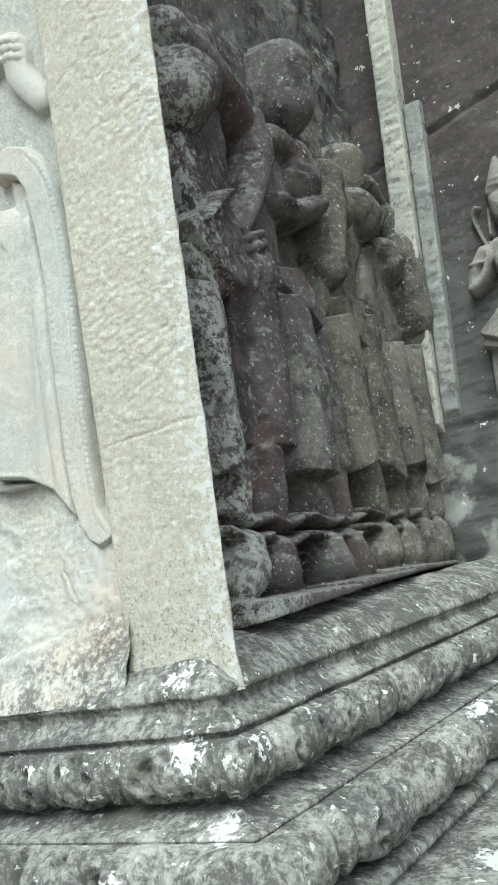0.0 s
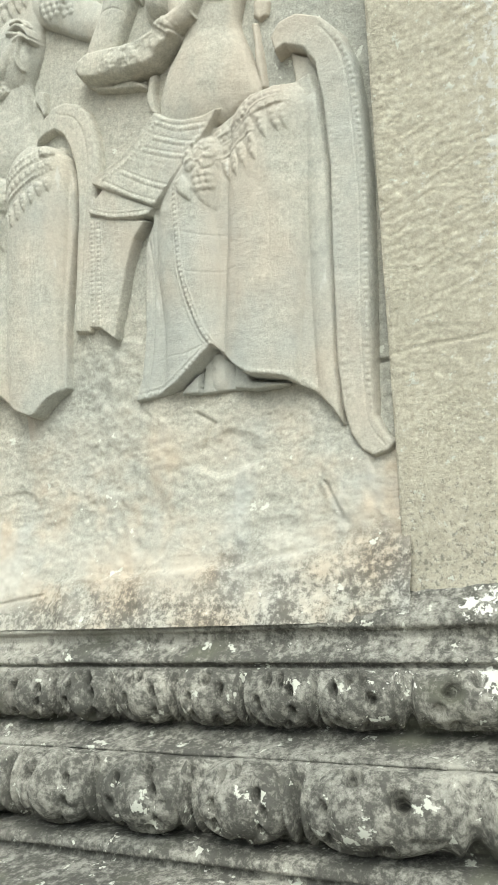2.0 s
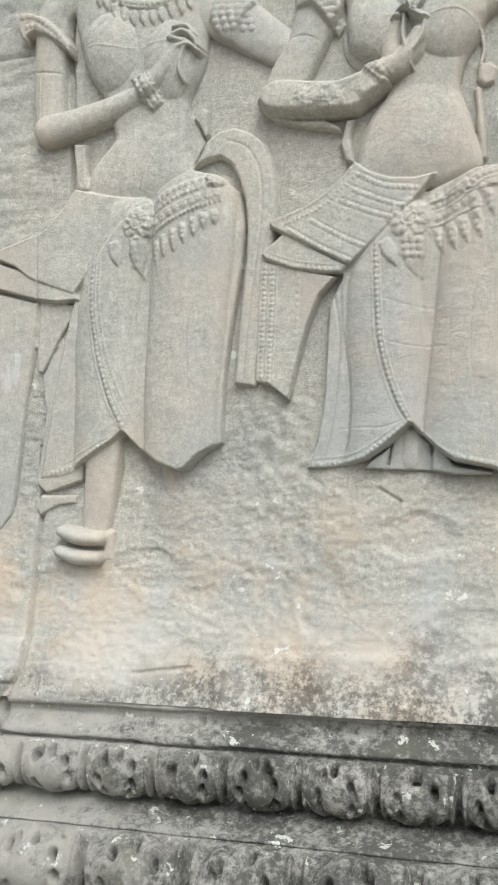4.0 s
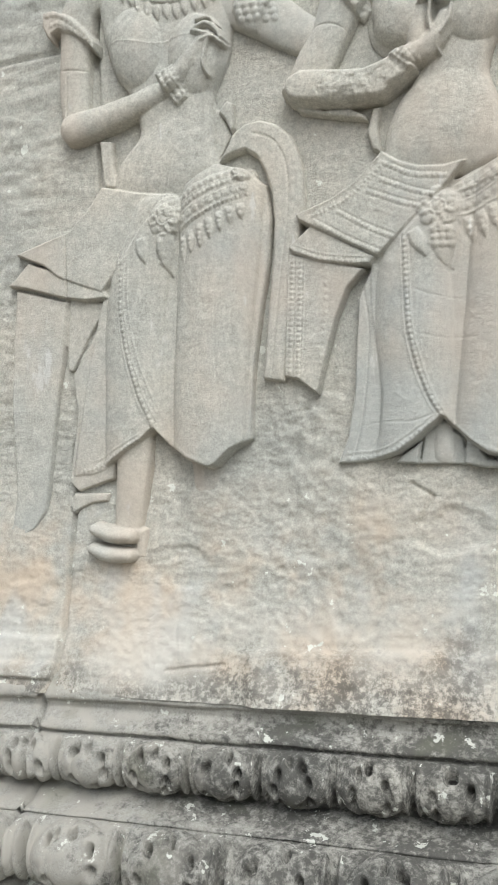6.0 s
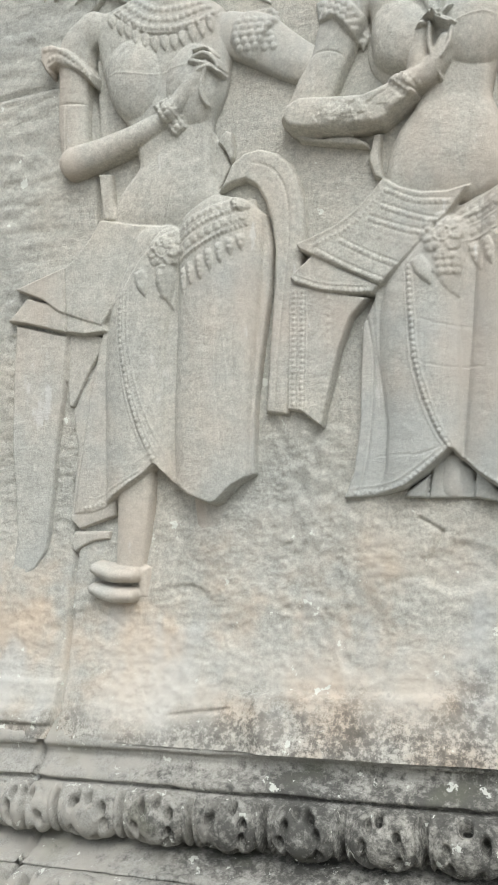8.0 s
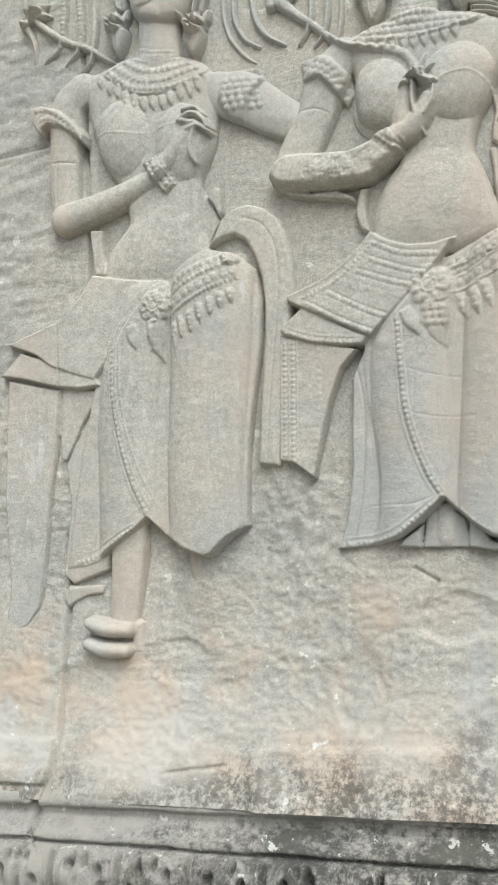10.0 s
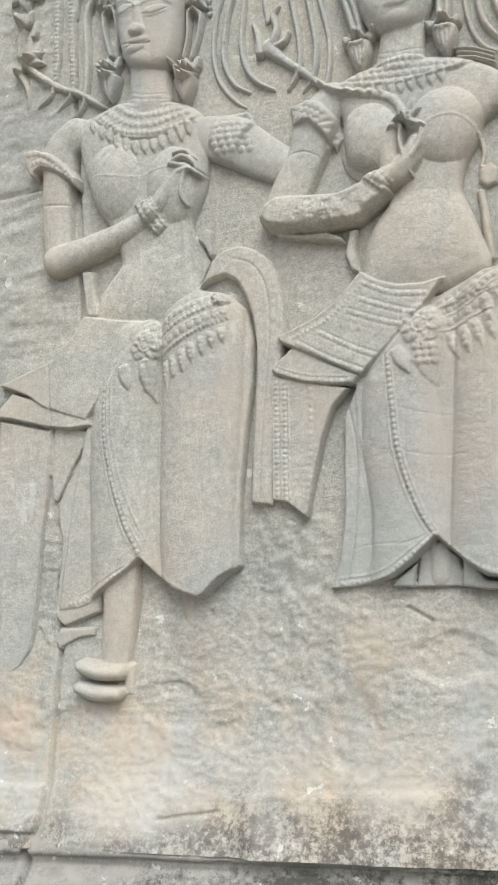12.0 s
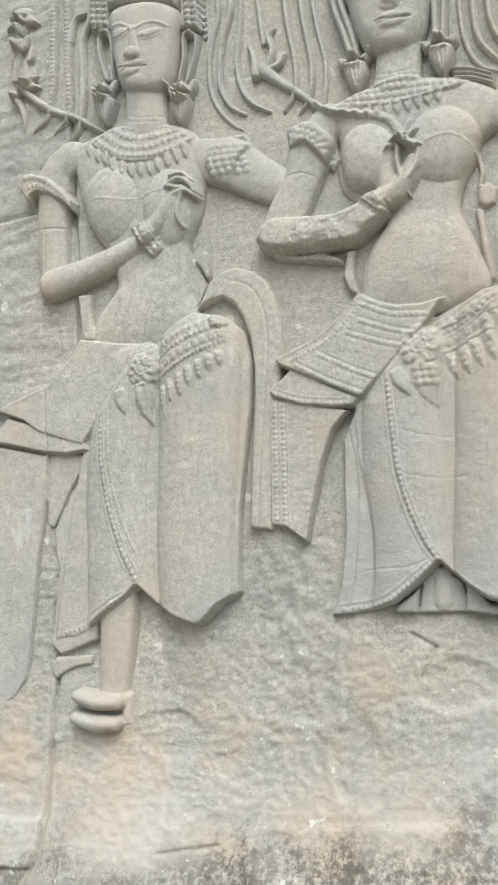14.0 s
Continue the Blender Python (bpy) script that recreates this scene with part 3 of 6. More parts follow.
    # hairline cracks in the foot
    for x0, z0, x1, z1 in ((-0.70, 1.083, -0.63, 1.092), (-0.24, 1.20, -0.222, 1.165), (-0.41, 1.30, -0.385, 1.285), (-0.385, 1.285, -0.40, 1.255)):
        t = np.clip(((X - x0) * (x1 - x0) + (Z - z0) * (z1 - z0)) / ((x1 - x0) ** 2 + (z1 - z0) ** 2), 0, 1)
        d = np.hypot(X - x0 - t * (x1 - x0), Z - z0 - t * (z1 - z0)) + 0.001 * fbm(X * 80, Z * 80, 8, 2)
        H -= 0.004 * np.exp(-(d / 0.002) ** 2)
    return grid_mesh("wall_panel", on_front(X, Z, H))


tagged(put("wall_panel", front_bed(), M_WALL), "sunk sandstone panel with a rough eroded ochre foot", "wall", kind="structure")


# ---- the plain corner pilaster ----
def pilaster():
    plan = [(-0.150, -0.05), (-0.150, 0.0), (-0.146, 0.002), (-0.014, 0.002), (-0.008, -0.003), (-0.014, -0.010), (-0.055, -0.055), (-0.12, -0.10)]
    p = np.array(plan)
    L = np.concatenate([[0], np.cumsum(np.hypot(*np.diff(p, axis=0).T))])
    u = np.arange(0, L[-1], 0.002)
    px, out = np.interp(u, L, p[:, 0]), np.interp(u, L, p[:, 1])
    z = np.concatenate([np.arange(1.045, 2.2, 0.0022), np.arange(2.2, 2.91, 0.01)])
    U, Z = np.meshgrid(u, z, indexing="ij")
    PX, O = np.broadcast_to(px[:, None], U.shape).copy(), np.broadcast_to(out[:, None], U.shape).copy()
    slant = 0.026 * (Z - 1.3) + np.clip((U - L[2]) / (L[3] - L[2]), 0, 1) * 0.028 * (Z - 1.15)
    # tooling marks: short slanting strokes, smoother at the foot
    tool = np.clip((Z - 1.15) / 0.25, 0.25, 1)
    pk = fbm(U * 34 + Z * 12, Z * 120 - U * 50, 31, 3)
    s = 0.0050 * (np.minimum(np.abs(pk), 0.22) - 0.16) * tool * np.clip(1 + 1.4 * fbm(U * 12, Z * 12, 37, 2), 0.2, 2) + 0.0014 * fbm(U * 14, Z * 16, 32, 4) + 0.0006 * fbm(U * 150, Z * 170, 38, 2)
    chips = np.clip(fbm(U * 8, Z * 9, 33, 4) - 0.35, 0, 1) * 0.010
    nearc = np.exp(-((U - L[4]) / 0.012) ** 2)
    s -= nearc * (0.004 * np.abs(fbm(Z * 22, U * 10, 34, 4)) + 0.001) + chips * 0.4
    foot = np.clip((1.10 - Z) / 0.055, 0, 1)
    s += 0.010 * foot * (0.6 + 0.5 * fbm(U * 25, Z * 25, 35, 3))
    zj = 1.327 + 0.03 * (PX + 0.14) + 0.002 * fbm(U * 30, U * 0, 36, 2)
    s -= 0.0016 * np.exp(-((Z - zj) / 0.0013) ** 2)
    s -= 0.0012 * np.exp(-((Z - 1.688 - 0.06 * (U - L[2]) ** 1 + 0.003 * fbm(U * 40, U * 0, 2, 2)) / 0.0016) ** 2) * (U > L[2] + 0.05)
    front = (U > L[1]) & (U < L[4])
    right = U >= L[4]
    O = O + np.where(front, s, 0)
    PX = PX + slant + np.where(right, s, 0)
    return grid_mesh("pilaster", np.stack([PX, -O, Z], -1)[::-1])


tagged(put("pilaster", pilaster(), M_PALE), "plain chisel-dressed pale sandstone corner pilaster, black-flecked at its foot", "pilaster", kind="structure")


# ---- the return wall, dark and wet, with its raised foot ----
def return_x(y):
    return -0.125 - 0.085 * y


def on_return(X, Z, H):
    return np.stack([return_x(X) + H, X, Z], -1)[::-1]


def return_bed():
    y, z = np.arange(0.02, YC + 0.05, 0.005), np.arange(1.05, 2.9, 0.005)
    Y, Z = np.meshgrid(y, z, indexing="ij")
    H = 0.006 * fbm(Y * 12, Z * 12, 51, 4) + 0.003 * fbm(Y * 50, Z * 50, 52, 3) + 0.004 * np.abs(fbm(Y * 26, Z * 26, 54, 3))
    H += np.interp(Z, [1.05, 1.09, 1.10, 1.5], [0.07, 0.07, 0.0, 0.0])
    up = np.clip((Z - 1.75) / 0.1, 0, 1)
    H += up * 0.020 * np.clip(fbm(Y * 16, Z * 14, 53, 4), -0.2, 1)
    return grid_mesh("wall_return", on_return(Y, Z, H))


tagged(put("wall_return", return_bed(), M_DARK), "dark algae-stained sandstone return wall, pitted and wet", "wall", kind="structure")


# ---- the carved figures of the front panel ----
STEP = 0.0011


def anklet(r, x, z, w, h, base):
    r.limb([(x - w, z, h * 1.3), (x, z - h * 0.3, h * 1.5), (x + w, z, h * 1.3)], base, 1.0)


def carve_left():
    r = Relief(-1.02, -0.46, 1.16, 2.32, STEP)
    # hooked sash end behind the next figure's scarf
    r.slab([(-0.635, 1.697), (-0.622, 1.715), (-0.612, 1.733), (-0.596, 1.743), (-0.576, 1.745), (-0.555, 1.737), (-0.537, 1.720), (-0.527, 1.694), (-0.523, 1.662), (-0.523, 1.628), (-0.530, 1.589), (-0.539, 1.538), (-0.553, 1.422), (-0.583, 1.428), (-0.573, 1.516), (-0.565, 1.581), (-0.563, 1.621), (-0.565, 1.650), (-0.572, 1.678), (-0.582, 1.699), (-0.596, 1.709), (-0.613, 1.706)], 0.030, 0.005, 0.004)
    r.line([(-0.584, 1.728), (-0.562, 1.718), (-0.547, 1.695), (-0.542, 1.662), (-0.545, 1.618), (-0.557, 1.540), (-0.571, 1.431)], 0.0016, -0.0016)
    # hanging panel, the recess beside it and the two-layered scarf wing on the other hip
    r.slab([(-0.926, 1.569), (-0.933, 1.492), (-0.937, 1.405), (-0.934, 1.324), (-0.933, 1.298), (-0.941, 1.255), (-0.961, 1.229), (-0.977, 1.219), (-0.960, 1.221), (-0.929, 1.233), (-0.903, 1.250), (-0.887, 1.272), (-0.881, 1.308), (-0.874, 1.358), (-0.866, 1.415), (-0.856, 1.465), (-0.848, 1.547)], 0.024, 0.004)
    r.slab([(-0.855, 1.551), (-0.788, 1.540), (-0.816, 1.501), (-0.843, 1.454), (-0.853, 1.455)], 0.016, 0.003)
    r.slab([(-0.786, 1.537), (-0.843, 1.450), (-0.839, 1.396), (-0.853, 1.311), (-0.839, 1.297), (-0.787, 1.313), (-0.770, 1.438)], 0.022, 0.003)
    r.line([(-0.803, 1.502), (-0.814, 1.448), (-0.835, 1.378), (-0.847, 1.318)], 0.0016, -0.004)
    r.slab([(-0.904, 1.603), (-0.927, 1.580), (-0.938, 1.573), (-0.905, 1.566), (-0.857, 1.551), (-0.818, 1.543), (-0.785, 1.544), (-0.791, 1.559), (-0.854, 1.584)], 0.036, 0.003, lean=(0, -0.10))
    r.slab([*[(-0.739, 1.675), (-0.790, 1.689), (-0.812, 1.661), (-0.839, 1.637)], *[(-0.925, 1.614), (-0.879, 1.594), (-0.856, 1.576), (-0.822, 1.562), (-0.792, 1.551)], *[(-0.742, 1.614), (-0.704, 1.669)]], 0.042, 0.003)
    r.line([(-0.845, 1.635), (-0.846, 1.558), (-0.852, 1.465), (-0.844, 1.442), (-0.842, 1.392), (-0.854, 1.329)], 0.0018, -0.006)
    # skirt: two legs under one cloth, and the overlapping front flap
    skirt = [(-0.739, 1.675), (-0.704, 1.670), (-0.661, 1.685), (-0.630, 1.697), (-0.594, 1.685), (-0.571, 1.664), (-0.565, 1.622), (-0.570, 1.568), (-0.580, 1.516), (-0.591, 1.452), (-0.597, 1.388), (-0.598, 1.357), (-0.622, 1.343), (-0.641, 1.325), (-0.651, 1.322), (-0.682, 1.334), (-0.709, 1.353), (-0.725, 1.372), (-0.743, 1.357), (-0.771, 1.341), (-0.802, 1.322), (-0.818, 1.318), (-0.846, 1.317), (-0.832, 1.393), (-0.818, 1.461), (-0.803, 1.523), (-0.792, 1.557), (-0.755, 1.623), (-0.753, 1.672)]
    r.slab(skirt, 0.026, 0.003)
    r.limb([(-0.715, 1.638, 0.0415), (-0.737, 1.578, 0.0441), (-0.750, 1.503, 0.0438), (-0.751, 1.434, 0.0446), (-0.751, 1.361, 0.0468), (-0.754, 1.302, 0.0464)], 0.026, 0.80, clip=skirt)
    r.limb([(-0.626, 1.652, 0.0566), (-0.632, 1.591, 0.0562), (-0.640, 1.510, 0.0529), (-0.648, 1.432, 0.0511), (-0.652, 1.367, 0.0493), (-0.655, 1.304, 0.0463)], 0.030, 0.78, clip=skirt)
    r.slab([(-0.704, 1.659), (-0.630, 1.697), (-0.594, 1.685), (-0.568, 1.656), (-0.565, 1.622), (-0.570, 1.568), (-0.580, 1.516), (-0.591, 1.452), (-0.597, 1.388), (-0.598, 1.357), (-0.622, 1.343), (-0.641, 1.325), (-0.651, 1.322), (-0.682, 1.334), (-0.709, 1.353), (-0.725, 1.372), (-0.743, 1.417), (-0.757, 1.469), (-0.766, 1.532), (-0.762, 1.588), (-0.737, 1.620)], 0.0045, 0.0025, mode="add")
    for pts in ([(-0.766, 1.590), (-0.769, 1.533), (-0.760, 1.469), (-0.746, 1.417), (-0.729, 1.380)], [(-0.755, 1.591), (-0.758, 1.533), (-0.749, 1.471), (-0.735, 1.421), (-0.719, 1.384)], [(-0.750, 1.591), (-0.752, 1.533), (-0.743, 1.473), (-0.727, 1.424), (-0.711, 1.387)]):
        r.line(pts, 0.0013, 0.0016)
    r.beads([(-0.761, 1.589), (-0.764, 1.532), (-0.754, 1.470), (-0.740, 1.419), (-0.724, 1.381)], 0.0072, 0.0032, 0.0030)
    r.beads([(-0.752, 1.590), (-0.755, 1.534), (-0.746, 1.472), (-0.732, 1.423), (-0.714, 1.385)], 0.0046, 0.0017, 0.0014)
    r.beads([(-0.735, 1.366), (-0.766, 1.350), (-0.802, 1.331), (-0.833, 1.323)], 0.0066, 0.0030, 0.0026)
    r.beads([(-0.713, 1.366), (-0.682, 1.343), (-0.653, 1.330)], 0.0060, 0.0024, 0.0016)
    r.line([(-0.741, 1.369), (-0.772, 1.354), (-0.809, 1.337)], 0.0012, 0.0012)
    r.slab([(-0.847, 1.297), (-0.854, 1.279), (-0.848, 1.268), (-0.836, 1.275), (-0.820, 1.282), (-0.796, 1.284), (-0.795, 1.296), (-0.823, 1.296)], 0.018, 0.004)
    # bare shin with two rings; the other leg broken away to a rough stump
    r.limb([(-0.756, 1.361, 0.0254), (-0.761, 1.309, 0.0239), (-0.767, 1.254, 0.0211)], 0.030, 0.6)
    r.limb([(-0.808, 1.250, 0.0100), (-0.787, 1.243, 0.0126), (-0.759, 1.241, 0.0112)], 0.066, 0.9)
    r.limb([(-0.811, 1.225, 0.0100), (-0.788, 1.218, 0.0126), (-0.762, 1.217, 0.0111)], 0.068, 0.9)
    r.slab([(-0.756, 1.256), (-0.739, 1.251), (-0.740, 1.212), (-0.762, 1.206)], 0.036, 0.008)
    r.slab([(-0.682, 1.337), (-0.632, 1.324), (-0.654, 1.279), (-0.653, 1.217), (-0.671, 1.187), (-0.689, 1.211), (-0.677, 1.279)], 0.012, 0.010)
    # belly, chest, breasts
    r.slab([(-0.778, 1.685), (-0.769, 1.713), (-0.753, 1.733), (-0.739, 1.748), (-0.742, 1.774), (-0.752, 1.803), (-0.771, 1.834), (-0.784, 1.875), (-0.791, 1.916), (-0.794, 1.955), (-0.765, 1.961), (-0.724, 1.969), (-0.645, 1.950), (-0.612, 1.922), (-0.607, 1.894), (-0.611, 1.851), (-0.618, 1.821), (-0.629, 1.800), (-0.635, 1.784), (-0.635, 1.753), (-0.636, 1.725), (-0.627, 1.683), (-0.654, 1.668), (-0.697, 1.657), (-0.739, 1.660), (-0.774, 1.673)], 0.022, 0.012, 0.020, True, 0.05)
    r.oval(*[(-0.701, 1.712)][0], 0.060, 0.045, 0.006, 20, power=1.0)
    r.oval(*[(-0.739, 1.859)][0], 0.040, 0.050, 0.028, power=0.8)
    r.oval(*[(-0.655, 1.837)][0], 0.036, 0.050, 0.026, power=0.8)
    r.line([(-0.780, 1.860), (-0.765, 1.868), (-0.729, 1.860), (-0.708, 1.856), (-0.680, 1.859), (-0.650, 1.857), (-0.631, 1.853)], 0.0012, 0.0012)
    # girdle end on the flank, and the small upright knot at the waist
    r.slab([(-0.796, 1.751), (-0.777, 1.748), (-0.775, 1.714), (-0.768, 1.683), (-0.791, 1.688), (-0.793, 1.717)], 0.026, 0.004)
    r.slab([(-0.619, 1.776), (-0.610, 1.771), (-0.610, 1.741), (-0.615, 1.734), (-0.622, 1.751), (-0.631, 1.763)], 0.024, 0.003)
    r.slab([(-0.638, 1.783), (-0.623, 1.751), (-0.615, 1.732), (-0.625, 1.716), (-0.635, 1.699), (-0.638, 1.732)], 0.010, 0.004)
    # the arm that reaches behind the companion
    r.limb([(-0.610, 1.897, 0.0279), (-0.573, 1.879, 0.0316), (-0.539, 1.853, 0.0278), (-0.508, 1.832, 0.0241)], 0.018, 0.62)
    # the arm bent across the waist, hand at the breast
    r.limb([(-0.798, 1.943, 0.0237), (-0.822, 1.920, 0.0260), (-0.826, 1.873, 0.0244), (-0.830, 1.823, 0.0235), (-0.828, 1.775, 0.0219)], 0.026, 0.62)
    r.limb([(-0.829, 1.769, 0.0218), (-0.782, 1.777, 0.0194), (-0.733, 1.788, 0.0171), (-0.694, 1.799, 0.0155)], 0.046, 0.62)
    r.limb([(-0.689, 1.801, 0.0141), (-0.666, 1.822, 0.0168), (-0.647, 1.843, 0.0154), (-0.637, 1.853, 0.0112)], 0.062, 0.62)
    r.line([(-0.843, 1.848), (-0.821, 1.844), (-0.803, 1.842)], 0.0014, -0.002)
    r.line([(-0.836, 1.848), (-0.838, 1.794), (-0.836, 1.770)], 0.0012, -0.0014)
    for a in ([(-0.650, 1.863, 0.0063), (-0.636, 1.866, 0.0063), (-0.624, 1.857, 0.0056), (-0.619, 1.847, 0.0049)], [(-0.648, 1.873, 0.0056), (-0.634, 1.874, 0.0049), (-0.624, 1.864, 0.0042)], [(-0.643, 1.847, 0.0063), (-0.629, 1.849, 0.0056), (-0.619, 1.841, 0.0049)], [(-0.634, 1.849, 0.0056), (-0.640, 1.831, 0.0056), (-0.641, 1.817, 0.0056), (-0.637, 1.805, 0.0042)], [(-0.653, 1.860, 0.0070), (-0.641, 1.855, 0.0063), (-0.628, 1.852, 0.0049)]):
        r.limb(a, 0.070, 0.8)
    # armlets and bracelet
    r.slab([(-0.869, 1.928), (-0.851, 1.929), (-0.824, 1.913), (-0.801, 1.890), (-0.791, 1.875), (-0.793, 1.860), (-0.805, 1.874), (-0.824, 1.891), (-0.845, 1.899), (-0.854, 1.895), (-0.856, 1.885), (-0.864, 1.894), (-0.870, 1.907)], 0.040, 0.004)
    r.slab([(-0.869, 1.928), (-0.851, 1.929), (-0.824, 1.913), (-0.801, 1.890), (-0.791, 1.875), (-0.793, 1.860), (-0.805, 1.874), (-0.824, 1.891), (-0.845, 1.899), (-0.854, 1.895), (-0.856, 1.885), (-0.864, 1.894), (-0.870, 1.907)], 0.011, 0.004, mode="add")
    r.beads([(-0.863, 1.921), (-0.842, 1.918), (-0.819, 1.901), (-0.796, 1.876)], 0.008, 0.0044, 0.004)
    r.beads([(-0.857, 1.906), (-0.841, 1.907), (-0.819, 1.891), (-0.796, 1.869)], 0.0065, 0.0034, 0.003)
    r.slab([(-0.606, 1.881), (-0.598, 1.904), (-0.579, 1.920), (-0.553, 1.917), (-0.544, 1.896), (-0.563, 1.875), (-0.573, 1.845), (-0.596, 1.856)], 0.012, 0.005, mode="add")
    for k in range(5):
        r.beads([(x + 0.0105 * k, z - 0.001 * k) for x, z in [(-0.592, 1.904), (-0.598, 1.885), (-0.592, 1.860)]], 0.0088, 0.0046, 0.0042)
    r.beads([(-0.577, 1.915), (-0.553, 1.912), (-0.548, 1.899)], 0.008, 0.004, 0.004)
    r.slab([(-0.709, 1.819), (-0.690, 1.825), (-0.666, 1.784), (-0.680, 1.774), (-0.692, 1.790)], 0.012, 0.003, mode="add")
    for k in range(3):
        r.beads([(x + 0.0075 * k, z + 0.005 * k) for x, z in [(-0.704, 1.816), (-0.694, 1.799), (-0.684, 1.779)]], 0.0075, 0.0038, 0.005)
    # broad collar with leaf pendants
    r.slab([(-0.766, 1.957), (-0.745, 1.963), (-0.720, 1.969), (-0.683, 1.963), (-0.645, 1.951), (-0.618, 1.932), (-0.623, 1.918), (-0.641, 1.910), (-0.663, 1.906), (-0.687, 1.906), (-0.709, 1.910), (-0.728, 1.920), (-0.746, 1.935), (-0.762, 1.949)], 0.005, 0.003, mode="add", round_=True)
    for pts, g in (([(-0.721, 1.965), (-0.700, 1.953), (-0.676, 1.949), (-0.648, 1.947)], 0.0062), ([(-0.732, 1.962), (-0.705, 1.942), (-0.675, 1.936), (-0.636, 1.938)], 0.0085), ([(-0.747, 1.959), (-0.713, 1.932), (-0.676, 1.923), (-0.629, 1.930)], 0.0088), ([(-0.757, 1.954), (-0.722, 1.923), (-0.682, 1.912), (-0.647, 1.913), (-0.625, 1.920)], 0.0075)):
        r.beads(pts, g, g * 0.47, 0.0036)
    r.line([(-0.761, 1.950), (-0.726, 1.919), (-0.683, 1.906), (-0.642, 1.909), (-0.620, 1.917)], 0.0013, 0.0016)
    for x, z in [(-0.766, 1.950), (-0.753, 1.938), (-0.742, 1.931), (-0.731, 1.920), (-0.718, 1.913), (-0.706, 1.906), (-0.693, 1.905), (-0.680, 1.903), (-0.668, 1.905), (-0.655, 1.908), (-0.642, 1.911), (-0.631, 1.916)]:
        r.leaf(x, z, 0.021, 0.011, 8, 0.0065)
    # neck, face, ears and earrings
    r.limb([(-0.683, 2.015, 0.0304), (-0.685, 1.980, 0.0296), (-0.686, 1.957, 0.0331)], 0.022, 0.70)
    for k in range(2):
        r.line([(x, z - 0.007 * k) for x, z in [(-0.717, 1.980), (-0.687, 1.966), (-0.652, 1.962)]], 0.0010, -0.0010)
    r.slab([(-0.726, 2.129), (-0.726, 2.084), (-0.724, 2.051), (-0.718, 2.023), (-0.702, 2.004), (-0.682, 1.995), (-0.661, 1.994), (-0.645, 2.004), (-0.637, 2.025), (-0.632, 2.059), (-0.629, 2.106), (-0.674, 2.131)], 0.046, 0.014, 0.020, True, 0.04)
    r.slab([(-0.692, 2.091), (-0.684, 2.089), (-0.682, 2.062), (-0.677, 2.048), (-0.682, 2.043), (-0.692, 2.044), (-0.701, 2.050), (-0.703, 2.055), (-0.696, 2.066)], 0.006, 0.006, 0.004, mode="add")
    r.oval(*[(-0.691, 2.051)][0], 0.011, 0.008, 0.007)
    for x, z in [(-0.710, 2.085), (-0.664, 2.072)]:
        r.oval(x, z, 0.018, 0.0075, 0.0058)
        r.line([(x - 0.018, z - 0.0005), (x, z - 0.0052), (x + 0.018, z - 0.0005)], 0.0013, -0.0020)
        r.line([(x - 0.017, z + 0.003), (x, z + 0.0078), (x + 0.017, z + 0.003)], 0.0011, -0.0013)
    r.line([(-0.723, 2.099), (-0.709, 2.100), (-0.696, 2.092), (-0.690, 2.084)], 0.0022, 0.0022)
    r.line([(-0.685, 2.084), (-0.675, 2.088), (-0.657, 2.087), (-0.640, 2.077)], 0.0022, 0.0022)
    r.oval(*[(-0.693, 2.037)][0], 0.018, 0.0042, 0.0055)
    r.oval(*[(-0.694, 2.028)][0], 0.015, 0.0052, 0.0055)
    r.line([(-0.712, 2.040), (-0.702, 2.036), (-0.692, 2.033), (-0.683, 2.031), (-0.673, 2.030)], 0.0013, -0.0036)
    r.oval(*[(-0.689, 2.011)][0], 0.016, 0.010, 0.004)
    for a in ([(-0.748, 2.100, 0.0045), (-0.747, 2.073, 0.0037), (-0.740, 2.040, 0.0037)], [(-0.748, 2.100, 0.0045), (-0.738, 2.107, 0.0045), (-0.730, 2.097, 0.0045), (-0.729, 2.068, 0.0037), (-0.731, 2.036, 0.0037)], [(-0.608, 2.058, 0.0043), (-0.614, 2.033, 0.0036), (-0.624, 2.006, 0.0036)], [(-0.608, 2.058, 0.0043), (-0.615, 2.071, 0.0043), (-0.625, 2.068, 0.0043), (-0.628, 2.038, 0.0036), (-0.636, 2.009, 0.0036)]):
        r.limb(a, 0.030, 1.1)
    for (x, z), (px, pz) in zip([(-0.743, 2.015), (-0.632, 1.985)], [(-0.741, 2.005), (-0.635, 1.976)]):
        for k in (-1, 0, 1):
            r.leaf(x + k * 0.009, z + 0.002, 0.023, 0.013, 180 - k * 30, 0.026)
        r.slab([(px - 0.013, pz + 0.004), (px + 0.013, pz + 0.004), (px + 0.013, pz - 0.012), (px, pz - 0.032), (px - 0.011, pz - 0.014)], 0.048, 0.008, round_=True)
        r.rosette(x, z, 0.014, 0.030)
        r.line([(px, pz - 0.004), (px, pz - 0.026)], 0.0011, -0.004, False)
        for k in (-1, 1):
            r.line([(px + 0.008 * k, pz - 0.004), (px + 0.002 * k, pz - 0.022)], 0.0009, -0.003, False)
    # headdress: studded side bands, up out of sight
    r.slab([(-0.729, 2.135), (-0.674, 2.125), (-0.629, 2.107), (-0.620, 2.197), (-0.668, 2.239), (-0.726, 2.234)], 0.052, 0.006, 0.010)
    r.slab([(-0.759, 2.113), (-0.727, 2.105), (-0.722, 2.232), (-0.753, 2.243)], 0.036, 0.006)
    r.slab([(-0.629, 2.077), (-0.601, 2.068), (-0.590, 2.187), (-0.623, 2.198)], 0.036, 0.006)
